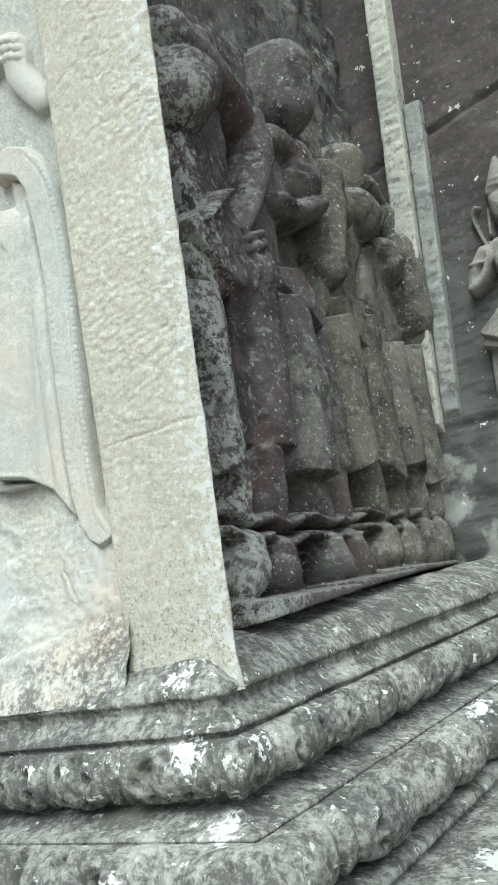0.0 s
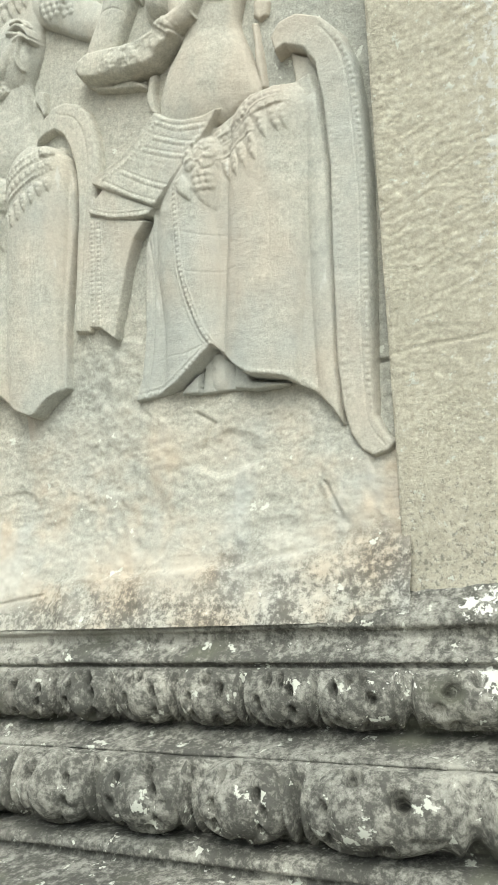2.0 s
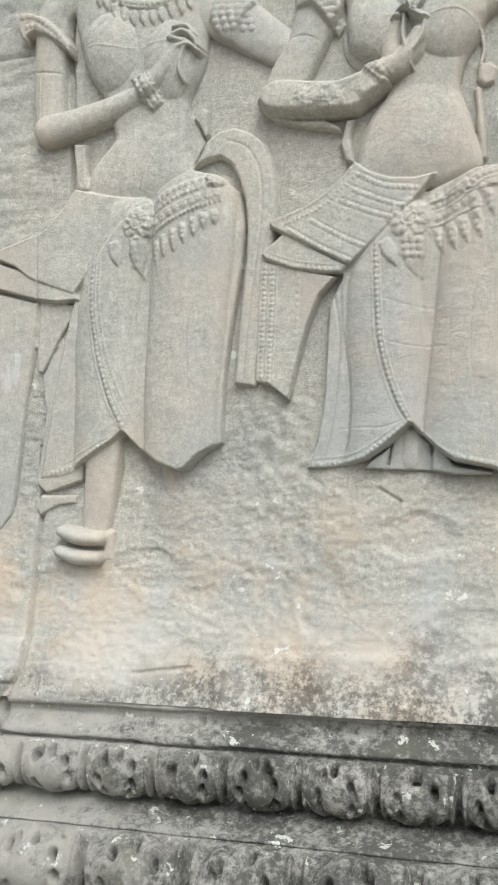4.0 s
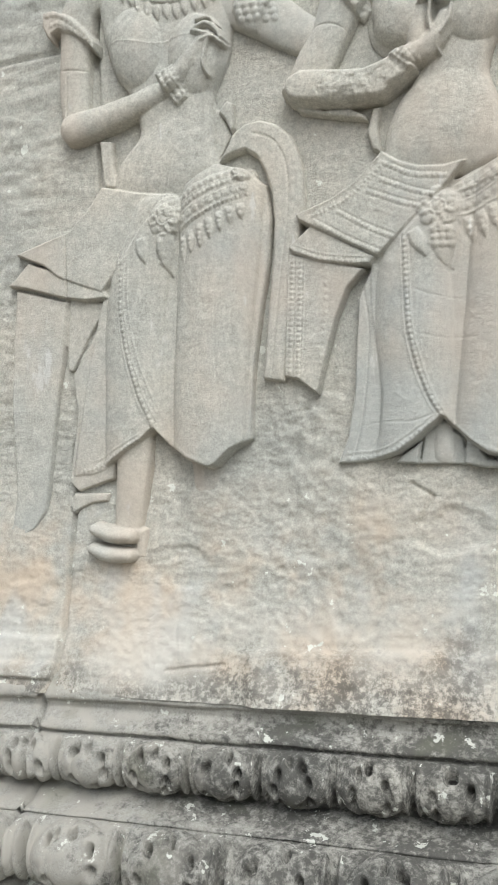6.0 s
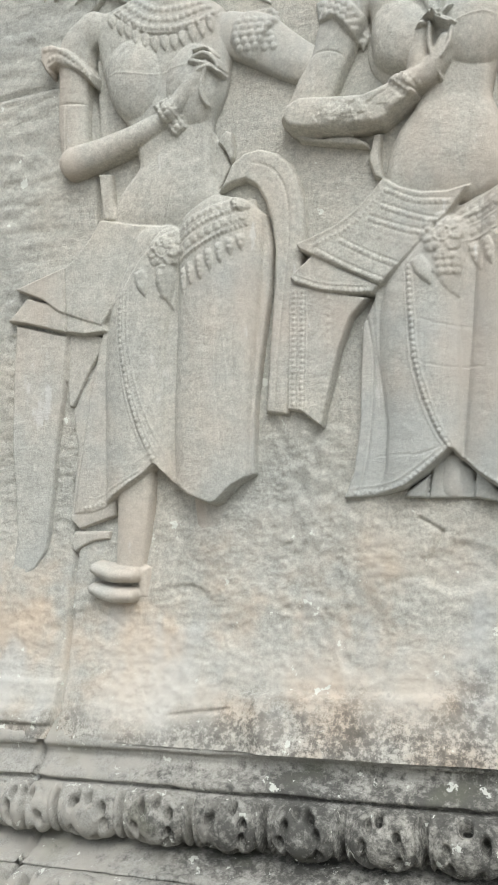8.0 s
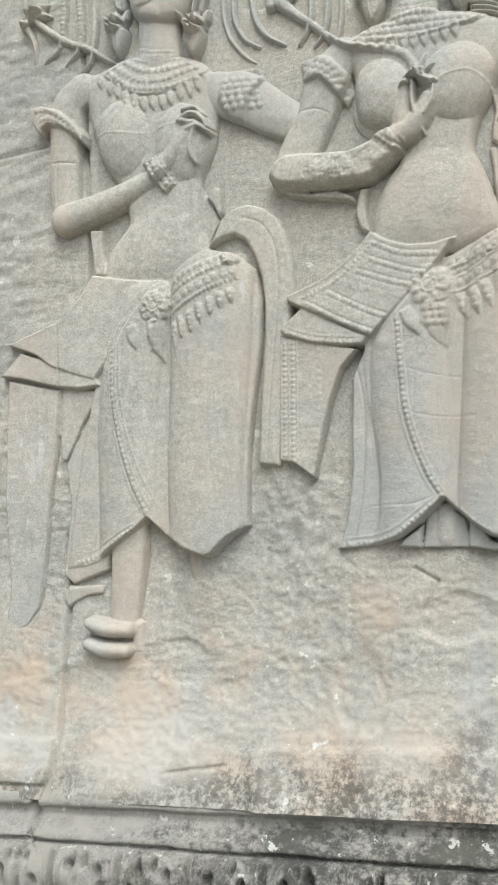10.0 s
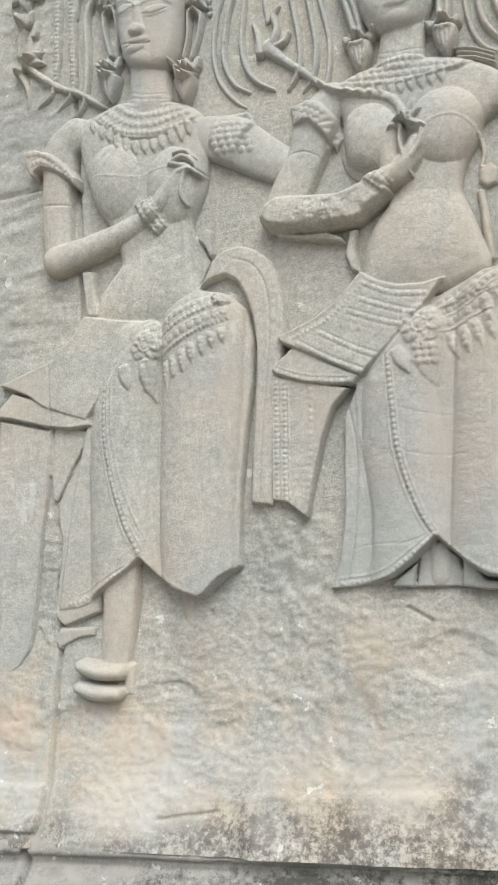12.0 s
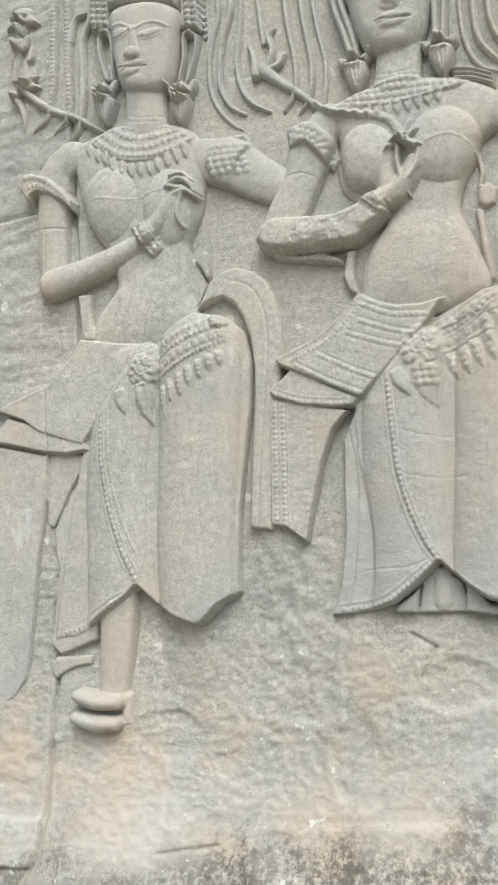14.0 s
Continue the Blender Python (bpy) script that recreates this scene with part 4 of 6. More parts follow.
    for x0 in (156, 167, 178, 317, 328, 339):
        for z0 in range(-90, 44, 11):
            r.leaf(-0.8834 + x0 * 0.000843, 2.1494 - (x0 - 156) * 0.000267 - z0 * 0.000825, 0.009, 0.0080, 0, 0.010)
    # braided strands and lily stems about the head
    for pts in ([(-0.813, 2.246, 0.0070), (-0.819, 2.120, 0.0069), (-0.823, 2.054, 0.0061), (-0.832, 2.011, 0.0045), (-0.855, 1.996, 0.0023)], [(-0.790, 2.239, 0.0069), (-0.797, 2.113, 0.0068), (-0.798, 2.039, 0.0060), (-0.802, 2.003, 0.0045), (-0.824, 1.984, 0.0023)]):
        r.limb(pts, 0.014, 1.0)
        for k in (-1, 1):
            r.beads([(p[0] + k * 0.0026, p[1]) for p in pts], 0.0065, 0.0034, 0.0036)
    for pts in ([(-0.753, 2.200, 0.0061), (-0.761, 2.136, 0.0060), (-0.774, 2.110, 0.0060), (-0.776, 2.057, 0.0060), (-0.779, 2.009, 0.0052), (-0.788, 1.978, 0.0037), (-0.815, 1.962, 0.0022)], [(-0.757, 2.144, 0.0045), (-0.770, 2.147, 0.0045), (-0.785, 2.143, 0.0046), (-0.792, 2.111, 0.0038)], [(-0.868, 2.058, 0.0061), (-0.844, 2.035, 0.0061), (-0.819, 2.015, 0.0060), (-0.789, 1.999, 0.0052), (-0.765, 1.980, 0.0044), (-0.747, 1.967, 0.0029)], [(-0.886, 2.059, 0.0062), (-0.872, 2.033, 0.0054), (-0.869, 2.013, 0.0038), (-0.871, 1.999, 0.0023)], [(-0.872, 2.153, 0.0070), (-0.875, 2.120, 0.0078), (-0.882, 2.079, 0.0062)]):
        r.limb(pts, 0.018, 1.0)
    for (x, z), t, q, w in zip([(-0.868, 2.171), (-0.868, 2.171), (-0.870, 2.168), (-0.868, 2.067), (-0.868, 2.067), (-0.866, 2.066), (-0.871, 2.118), (-0.871, 2.118), (-0.856, 2.097)], (60, -60, 10, 70, 110, -50, 150, 210, 170), (0.034, 0.03, 0.03, 0.03, 0.028, 0.03, 0.03, 0.03, 0.03), (0.018, 0.016, 0.02, 0.014, 0.014, 0.012, 0.016, 0.014, 0.012)):
        r.leaf(x, z, q, w, t, 0.022)
    r.oval(*[(-0.862, 2.083)][0], 0.013, 0.020, 0.014)
    r.oval(*[(-0.871, 2.177)][0], 0.020, 0.012, 0.022)
    for pts, b in (([(-0.579, 2.142, 0.0043), (-0.578, 2.090, 0.0043), (-0.590, 2.051, 0.0043), (-0.596, 2.006, 0.0042), (-0.590, 1.967, 0.0042), (-0.571, 1.936, 0.0035), (-0.557, 1.924, 0.0021)], 0), ([(-0.561, 2.136, 0.0050), (-0.561, 2.089, 0.0050), (-0.575, 2.046, 0.0049), (-0.582, 1.994, 0.0049), (-0.571, 1.959, 0.0042), (-0.552, 1.943, 0.0021)], 1), ([(-0.543, 2.130, 0.0042), (-0.549, 2.069, 0.0042), (-0.557, 2.018, 0.0049), (-0.554, 1.979, 0.0049), (-0.540, 1.953, 0.0041), (-0.518, 1.937, 0.0020)], 1), ([(-0.525, 2.125, 0.0042), (-0.523, 2.061, 0.0042), (-0.521, 2.030, 0.0042)], 0)):
        r.limb(pts, 0.011, 1.1)
        if b:
            r.beads([p[:2] for p in pts], 0.007, 0.004, 0.004)
    r.limb([(-0.540, 2.031, 0.0035), (-0.534, 2.011, 0.0055), (-0.533, 1.989, 0.0076)], 0.020, 1.0)
    # girdle of beads and leaf drops
    r.slab([(-0.713, 1.634), (-0.705, 1.651), (-0.662, 1.671), (-0.598, 1.685), (-0.590, 1.667), (-0.588, 1.653), (-0.642, 1.634), (-0.694, 1.614)], 0.004, 0.003, mode="add")
    for pts, g in (([(-0.701, 1.649), (-0.655, 1.666), (-0.598, 1.681)], 0.0088), ([(-0.697, 1.638), (-0.649, 1.657), (-0.594, 1.672)], 0.0068), ([(-0.692, 1.626), (-0.641, 1.646), (-0.589, 1.660)], 0.0110), ([(-0.688, 1.616), (-0.638, 1.636), (-0.588, 1.651)], 0.0056)):
        r.beads(pts, g, g * 0.47, 0.0036)
    for k in (0, 1):
        r.line([(x + 0.004 * k, z - 0.012 * k) for x, z in [(-0.700, 1.643), (-0.652, 1.661), (-0.595, 1.676)]], 0.0011, 0.0014)
    r.rosette(*[(-0.700, 1.632)][0], 0.021, 0.008)
    r.rosette(*[(-0.595, 1.678)][0], 0.013, 0.009)
    for (x, z), q in zip([(-0.677, 1.610), (-0.665, 1.615), (-0.651, 1.620), (-0.638, 1.626), (-0.624, 1.631), (-0.611, 1.636), (-0.598, 1.639)], (0.036, 0.030, 0.030, 0.027, 0.025, 0.022, 0.020)):
        r.leaf(x, z, q, 0.011, 4, 0.0055)
        r.beads([(x, z - 0.003), (x + 0.001, z - q * 0.8)], 0.006, 0.003, 0.003, False)
    r.leaf(*[(-0.701, 1.616)][0], 0.056, 0.026, 8, 0.008)
    r.beads([(-0.705, 1.608), (-0.704, 1.577)], 0.008, 0.005, 0.004, False)
    r.leaf(*[(-0.732, 1.612)][0], 0.034, 0.018, 12, 0.007)
    # pale scars
    for pts in ([(-0.676, 1.729), (-0.689, 1.706), (-0.701, 1.670), (-0.720, 1.646), (-0.739, 1.613)], [(-0.638, 1.783), (-0.640, 1.754), (-0.639, 1.718)], [(-0.625, 1.529), (-0.623, 1.495), (-0.622, 1.455)]):
        r.line(pts, 0.0010, 0.0009)
    for dx in range(6):
        r.line([(x + dx * 0.021, z) for x, z in [(-0.693, 1.558), (-0.698, 1.497), (-0.698, 1.443), (-0.694, 1.377)]], 0.0009, -0.0005)
    r.soften(1)
    return r.mesh("devata_statue", on_front, 61, flat=0.44)


def carve_right():
    r = Relief(-0.72, -0.10, 1.14, 2.30, STEP)
    # drapery behind, between the hip and the hooked sash
    r.slab([(-0.243, 1.705), (-0.212, 1.687), (-0.199, 1.610), (-0.204, 1.481), (-0.214, 1.330), (-0.211, 1.255), (-0.233, 1.286), (-0.252, 1.304), (-0.236, 1.621)], 0.020, 0.004)
    r.slab([(-0.263, 1.724), (-0.249, 1.740), (-0.225, 1.743), (-0.198, 1.730), (-0.174, 1.702), (-0.160, 1.663), (-0.156, 1.610), (-0.156, 1.533), (-0.162, 1.439), (-0.172, 1.317), (-0.172, 1.265), (-0.162, 1.244), (-0.151, 1.235), (-0.161, 1.224), (-0.180, 1.219), (-0.195, 1.228), (-0.207, 1.248), (-0.213, 1.280), (-0.215, 1.330), (-0.209, 1.450), (-0.203, 1.545), (-0.204, 1.625), (-0.210, 1.673), (-0.222, 1.694), (-0.243, 1.705), (-0.258, 1.700)], 0.050, 0.005)
    r.line([(-0.199, 1.716), (-0.180, 1.686), (-0.171, 1.647), (-0.169, 1.588), (-0.170, 1.504), (-0.177, 1.411), (-0.183, 1.319), (-0.182, 1.260), (-0.166, 1.232)], 0.0012, -0.0014)
    r.beads([(-0.180, 1.696), (-0.166, 1.659), (-0.162, 1.605), (-0.161, 1.528), (-0.167, 1.440), (-0.177, 1.318), (-0.176, 1.269)], 0.0075, 0.0030, 0.0022)
    r.beads([(-0.207, 1.665), (-0.197, 1.609), (-0.195, 1.530), (-0.198, 1.441), (-0.205, 1.328), (-0.202, 1.278)], 0.009, 0.0030, 0.0012)
    # layered scarf wing and its hanging panel
    r.slab([(-0.546, 1.578), (-0.550, 1.513), (-0.555, 1.429), (-0.538, 1.425), (-0.513, 1.405), (-0.503, 1.443), (-0.489, 1.492), (-0.473, 1.529), (-0.451, 1.550), (-0.487, 1.559)], 0.040, 0.003, lean=(0.06, 0))
    for dx, h in ((0, 0.0014), (16, 0.0014), (30, 0.0014)):
        r.line([(x + dx * 0.00066, z) for x, z in [(-0.544, 1.570), (-0.547, 1.512), (-0.552, 1.430)]], 0.0010, h)
    r.beads([(-0.539, 1.569), (-0.542, 1.512), (-0.547, 1.430)], 0.0062, 0.0030, 0.0030, False)
    r.beads([(-0.529, 1.568), (-0.532, 1.511), (-0.537, 1.428)], 0.0062, 0.0030, 0.0030, False)
    r.beads([(-0.497, 1.557), (-0.502, 1.494), (-0.512, 1.419)], 0.0085, 0.0030, 0.0012, False)
    r.slab([(-0.512, 1.610), (-0.537, 1.590), (-0.545, 1.583), (-0.539, 1.575), (-0.506, 1.561), (-0.467, 1.553), (-0.446, 1.552), (-0.437, 1.561), (-0.484, 1.588)], 0.048, 0.003, lean=(0, -0.08))
    r.beads([(-0.540, 1.581), (-0.506, 1.566), (-0.467, 1.558), (-0.446, 1.557)], 0.0068, 0.0030, 0.0022)
    r.line([(-0.534, 1.584), (-0.505, 1.572), (-0.466, 1.564), (-0.443, 1.562)], 0.0010, 0.0012)
    r.slab([(-0.428, 1.684), (-0.443, 1.667), (-0.462, 1.650), (-0.487, 1.636), (-0.521, 1.625), (-0.534, 1.621), (-0.530, 1.612), (-0.484, 1.586), (-0.437, 1.559), (-0.417, 1.577), (-0.389, 1.602), (-0.362, 1.626), (-0.331, 1.661), (-0.359, 1.657), (-0.387, 1.660), (-0.411, 1.670)], 0.056, 0.003)
    for k, n in ((0.0, 0.0022), (0.0075, 0.0022)):
        r.beads([(x + k, z - k * 0.9) for x, z in [(-0.431, 1.675), (-0.446, 1.661), (-0.466, 1.644), (-0.488, 1.632), (-0.520, 1.621)]], 0.0056, 0.0024, n)
    for pts in ([(-0.424, 1.670), (-0.394, 1.654), (-0.354, 1.647)], [(-0.431, 1.653), (-0.395, 1.636), (-0.368, 1.626)], [(-0.446, 1.641), (-0.409, 1.624), (-0.384, 1.615)], [(-0.481, 1.621), (-0.444, 1.598), (-0.416, 1.584)], [(-0.509, 1.613), (-0.471, 1.588), (-0.431, 1.567)]):
        r.line(pts, 0.0011, -0.0014)
        r.beads([(x, z - 0.0042) for x, z in pts], 0.0062, 0.0026, 0.0022)
        r.line([(x, z - 0.0084) for x, z in pts], 0.0010, -0.0010)
    for pts in ([(-0.467, 1.629), (-0.430, 1.612), (-0.396, 1.600)], [(-0.460, 1.635), (-0.423, 1.617), (-0.392, 1.606)]):
        r.beads(pts, 0.0105, 0.0036, 0.0010)
    # train, skirt over both legs, overlapping flap
    r.slab([(-0.446, 1.551), (-0.463, 1.518), (-0.467, 1.471), (-0.471, 1.409), (-0.481, 1.355), (-0.494, 1.324), (-0.474, 1.324), (-0.441, 1.326), (-0.407, 1.520)], 0.026, 0.003)
    r.line([(-0.456, 1.527), (-0.451, 1.482), (-0.455, 1.426), (-0.463, 1.372), (-0.474, 1.330)], 0.0016, -0.003)
    skirt = [*[(-0.342, 1.643), (-0.376, 1.637), (-0.404, 1.613), (-0.429, 1.587), (-0.446, 1.562), (-0.449, 1.532), (-0.449, 1.500), (-0.444, 1.456), (-0.440, 1.406), (-0.444, 1.358), (-0.457, 1.326), (-0.441, 1.327), (-0.419, 1.333), (-0.397, 1.348), (-0.370, 1.372)], *[(-0.343, 1.345), (-0.322, 1.329), (-0.279, 1.320), (-0.265, 1.311), (-0.245, 1.300), (-0.228, 1.280), (-0.213, 1.255), (-0.214, 1.330), (-0.209, 1.450), (-0.204, 1.546), (-0.207, 1.632), (-0.218, 1.669), (-0.243, 1.664), (-0.292, 1.662)]]
    r.slab(skirt, 0.030, 0.003)
    r.limb([(-0.371, 1.603, 0.0370), (-0.395, 1.544, 0.0443), (-0.398, 1.475, 0.0474), (-0.398, 1.415, 0.0445), (-0.402, 1.338, 0.0476), (-0.406, 1.291, 0.0472)], 0.030, 0.75, clip=skirt)
    r.limb([(-0.272, 1.625, 0.0536), (-0.281, 1.553, 0.0548), (-0.291, 1.468, 0.0546), (-0.303, 1.384, 0.0532), (-0.314, 1.293, 0.0517)], 0.034, 0.72, clip=skirt)
    r.limb([(-0.216, 1.628, 0.0166), (-0.221, 1.485, 0.0164), (-0.225, 1.383, 0.0175), (-0.226, 1.256, 0.0173)], 0.034, 0.45, clip=skirt)
    r.slab([*[(-0.342, 1.637), (-0.362, 1.625), (-0.389, 1.601), (-0.407, 1.584), (-0.407, 1.533), (-0.405, 1.476), (-0.396, 1.433), (-0.383, 1.395), (-0.370, 1.372)], *[(-0.343, 1.345), (-0.322, 1.329), (-0.279, 1.320), (-0.265, 1.311), (-0.245, 1.300), (-0.228, 1.280), (-0.213, 1.255), (-0.214, 1.330), (-0.209, 1.450), (-0.204, 1.546), (-0.207, 1.632), (-0.218, 1.669), (-0.243, 1.664), (-0.292, 1.662)]], 0.0045, 0.0025, mode="add")
    for pts in ([(-0.410, 1.579), (-0.409, 1.532), (-0.408, 1.475), (-0.399, 1.430), (-0.386, 1.393), (-0.373, 1.372)], [(-0.401, 1.580), (-0.400, 1.532), (-0.398, 1.478), (-0.389, 1.434), (-0.377, 1.398), (-0.364, 1.375)]):
        r.line(pts, 0.0012, 0.0015)
    r.beads([(-0.405, 1.579), (-0.404, 1.532), (-0.402, 1.477), (-0.394, 1.432), (-0.381, 1.396), (-0.369, 1.373)], 0.0066, 0.0031, 0.0030)
    r.beads([(-0.376, 1.372), (-0.399, 1.355), (-0.422, 1.339), (-0.444, 1.332), (-0.481, 1.330)], 0.0062, 0.0028, 0.0026)
    r.line([(-0.380, 1.376), (-0.402, 1.360), (-0.424, 1.346), (-0.446, 1.339), (-0.481, 1.336)], 0.0011, 0.0012)
    r.beads([*[(-0.359, 1.367), (-0.343, 1.351)], *[(-0.321, 1.337), (-0.278, 1.326), (-0.258, 1.316), (-0.238, 1.302)]], 0.0062, 0.0028, 0.0022)
    r.line([(-0.452, 1.370), (-0.428, 1.371), (-0.404, 1.370), (-0.382, 1.376)], 0.0010, -0.0012)
    for pts in ([(-0.393, 1.518), (-0.377, 1.511), (-0.342, 1.504)], [(-0.392, 1.468), (-0.364, 1.462), (-0.329, 1.460)]):
        r.line(pts, 0.0011, -0.0010)
    # stumps of the shins in the gap under the flaps
    r.slab([(-0.399, 1.321), (-0.392, 1.355), (-0.371, 1.369), (-0.349, 1.351), (-0.344, 1.319)], 0.012, 0.003)
    r.limb([(-0.370, 1.359, 0.0118), (-0.371, 1.333, 0.0129)], 0.012, 0.5, False)
    r.slab([(-0.426, 1.323), (-0.419, 1.332), (-0.395, 1.348), (-0.399, 1.321)], 0.028, 0.003)
    r.slab([*[(-0.349, 1.320), (-0.345, 1.349), (-0.331, 1.339)], *[(-0.322, 1.326), (-0.279, 1.318), (-0.283, 1.314), (-0.323, 1.314)]], 0.036, 0.003)
    # belly, chest, breasts
    r.slab([(-0.427, 1.668), (-0.424, 1.705), (-0.408, 1.740), (-0.390, 1.761), (-0.381, 1.787), (-0.427, 1.811), (-0.435, 1.838), (-0.437, 1.877), (-0.449, 1.913), (-0.424, 1.926), (-0.386, 1.931), (-0.334, 1.927), (-0.279, 1.910), (-0.251, 1.888), (-0.252, 1.853), (-0.275, 1.832), (-0.285, 1.811), (-0.300, 1.785), (-0.306, 1.760), (-0.300, 1.739), (-0.290, 1.704), (-0.284, 1.664), (-0.323, 1.648), (-0.351, 1.643), (-0.388, 1.645), (-0.411, 1.654)], 0.026, 0.012, 0.022, True, 0.05)
    r.oval(*[(-0.354, 1.707)][0], 0.065, 0.055, 0.010, 20, power=1.0)
    r.oval(*[(-0.405, 1.835)][0], 0.038, 0.046, 0.030, power=0.75)
    r.oval(*[(-0.317, 1.835)][0], 0.042, 0.044, 0.028, power=0.75)
    r.line([(-0.347, 1.835), (-0.330, 1.840), (-0.308, 1.841), (-0.294, 1.834), (-0.283, 1.822)], 0.0013, 0.0014)
    r.rough([(-0.420, 1.869), (-0.398, 1.872), (-0.400, 1.840), (-0.409, 1.835), (-0.419, 1.849)], 0.004, 60)
    # scarf knots at the waist
    r.slab([(-0.439, 1.738), (-0.428, 1.738), (-0.432, 1.713), (-0.430, 1.689), (-0.427, 1.681), (-0.441, 1.688), (-0.447, 1.709)], 0.026, 0.004, 0.004)
    r.limb([(-0.287, 1.754, 0.0049), (-0.285, 1.732, 0.0049), (-0.284, 1.709, 0.0061), (-0.281, 1.677, 0.0048)], 0.014, 1.0)
    r.slab([(-0.287, 1.782), (-0.273, 1.788), (-0.264, 1.778), (-0.268, 1.761), (-0.280, 1.757), (-0.288, 1.766)], 0.016, 0.006)
    r.line([(-0.281, 1.819), (-0.279, 1.800), (-0.283, 1.784)], 0.003, 0.008)
    # upper arm down, broken forearm across, hand with a flower stem
    r.limb([(-0.446, 1.905, 0.0213), (-0.467, 1.878, 0.0280), (-0.485, 1.836, 0.0253), (-0.505, 1.801, 0.0266), (-0.517, 1.778, 0.0253)], 0.030, 0.66)
    r.line([(-0.517, 1.832), (-0.500, 1.841), (-0.483, 1.840), (-0.468, 1.833), (-0.466, 1.825)], 0.0012, -0.0018)
    r.slab([(-0.547, 1.768), (-0.539, 1.785), (-0.522, 1.793), (-0.480, 1.787), (-0.446, 1.782), (-0.420, 1.789), (-0.402, 1.798), (-0.381, 1.767), (-0.403, 1.753), (-0.424, 1.740), (-0.464, 1.740), (-0.512, 1.746), (-0.536, 1.753)], 0.066, 0.009, 0.010)
    r.rough([(-0.511, 1.750), (-0.495, 1.778), (-0.467, 1.781), (-0.441, 1.778), (-0.413, 1.784), (-0.395, 1.763), (-0.410, 1.750), (-0.427, 1.743), (-0.464, 1.742)], 0.016, 42)
    r.slab([(-0.535, 1.756), (-0.498, 1.744), (-0.464, 1.741), (-0.447, 1.731), (-0.443, 1.721), (-0.457, 1.726), (-0.499, 1.736), (-0.526, 1.744)], 0.030, 0.004)
    r.limb([(-0.392, 1.785, 0.0154), (-0.374, 1.790, 0.0172), (-0.358, 1.804, 0.0152), (-0.351, 1.821, 0.0114)], 0.070, 0.66)
    r.limb([(-0.381, 1.787, 0.0166), (-0.382, 1.814, 0.0141), (-0.377, 1.839, 0.0103)], 0.066, 0.5)
    for a in ([(-0.366, 1.840, 0.0051), (-0.368, 1.821, 0.0051), (-0.365, 1.802, 0.0051), (-0.358, 1.781, 0.0038)], [(-0.358, 1.842, 0.0051), (-0.347, 1.835, 0.0051), (-0.336, 1.834, 0.0038)], [(-0.343, 1.830, 0.0051), (-0.347, 1.813, 0.0057), (-0.355, 1.801, 0.0057)], [(-0.374, 1.849, 0.0045), (-0.364, 1.849, 0.0045), (-0.355, 1.840, 0.0038)]):
        r.limb(a, 0.082, 0.8)
    r.limb([(-0.522, 1.994, 0.0117), (-0.513, 1.983, 0.0082), (-0.497, 1.966, 0.0061), (-0.474, 1.944, 0.0054), (-0.455, 1.922, 0.0053)], 0.016, 0.9)
    r.limb([(-0.458, 1.925, 0.0053), (-0.446, 1.912, 0.0053), (-0.429, 1.903, 0.0053), (-0.390, 1.889, 0.0046), (-0.372, 1.878, 0.0045), (-0.364, 1.861, 0.0045), (-0.363, 1.848, 0.0038)], 0.050, 0.9)
    r.line([(-0.446, 1.912), (-0.429, 1.903), (-0.390, 1.889), (-0.372, 1.878), (-0.364, 1.861), (-0.363, 1.848)], 0.0050, 0.007)
    for t, q in ((60, 0.030), (110, 0.026), (150, 0.030), (-60, 0.022)):
        r.leaf(*[(-0.363, 1.849)][0], q, 0.010, t, 0.014)
    r.slab([(-0.501, 1.909), (-0.487, 1.913), (-0.460, 1.898), (-0.439, 1.872), (-0.437, 1.852), (-0.447, 1.839), (-0.459, 1.856), (-0.474, 1.876), (-0.497, 1.877)], 0.014, 0.004, mode="add")
    for k in range(3):
        r.beads([(x - 0.002 * k, z - 0.0085 * k) for x, z in [(-0.496, 1.906), (-0.478, 1.900), (-0.454, 1.881), (-0.441, 1.859)]], 0.0090, 0.0046, 0.0045)
    r.slab([(-0.418, 1.791), (-0.402, 1.799), (-0.381, 1.769), (-0.392, 1.765)], 0.012, 0.003, mode="add")
    for k in range(3):
        r.beads([(x + 0.0065 * k, z + 0.005 * k) for x, z in [(-0.416, 1.789), (-0.406, 1.778), (-0.394, 1.765)]], 0.007, 0.0034, 0.004)
    # the other arm, hanging and bent up behind the pilaster
    r.limb([*[(-0.272, 1.865, 0.0237)], (-0.206, 1.870, 0.0240), (-0.196, 1.825, 0.0210), (-0.166, 1.781, 0.0190)], 0.026, 0.7)
    r.limb([(-0.166, 1.781, 0.0190), (-0.141, 1.787, 0.0177), (-0.139, 1.831, 0.0163), (-0.138, 1.891, 0.0150)], 0.022, 0.7)
    for k in range(3):
        r.beads([(x, z - 0.012 * k) for x, z in [(-0.232, 1.880), (-0.204, 1.878), (-0.180, 1.868)]], 0.010, 0.0054, 0.007)
    # neck, face and earrings
    r.limb([(-0.353, 1.986, 0.0288), (-0.358, 1.952, 0.0280), (-0.362, 1.925, 0.0311)], 0.024, 0.7)
    for k in range(2):
        r.line([(x, z - 0.007 * k) for x, z in [(-0.388, 1.945), (-0.363, 1.936), (-0.328, 1.938)]], 0.0010, -0.0012)
    r.slab([(-0.409, 2.086), (-0.409, 2.033), (-0.405, 2.006), (-0.395, 1.979), (-0.378, 1.963), (-0.356, 1.958), (-0.337, 1.963), (-0.322, 1.981), (-0.314, 2.010), (-0.307, 2.059)], 0.044, 0.018, 0.030, True, 0.05)
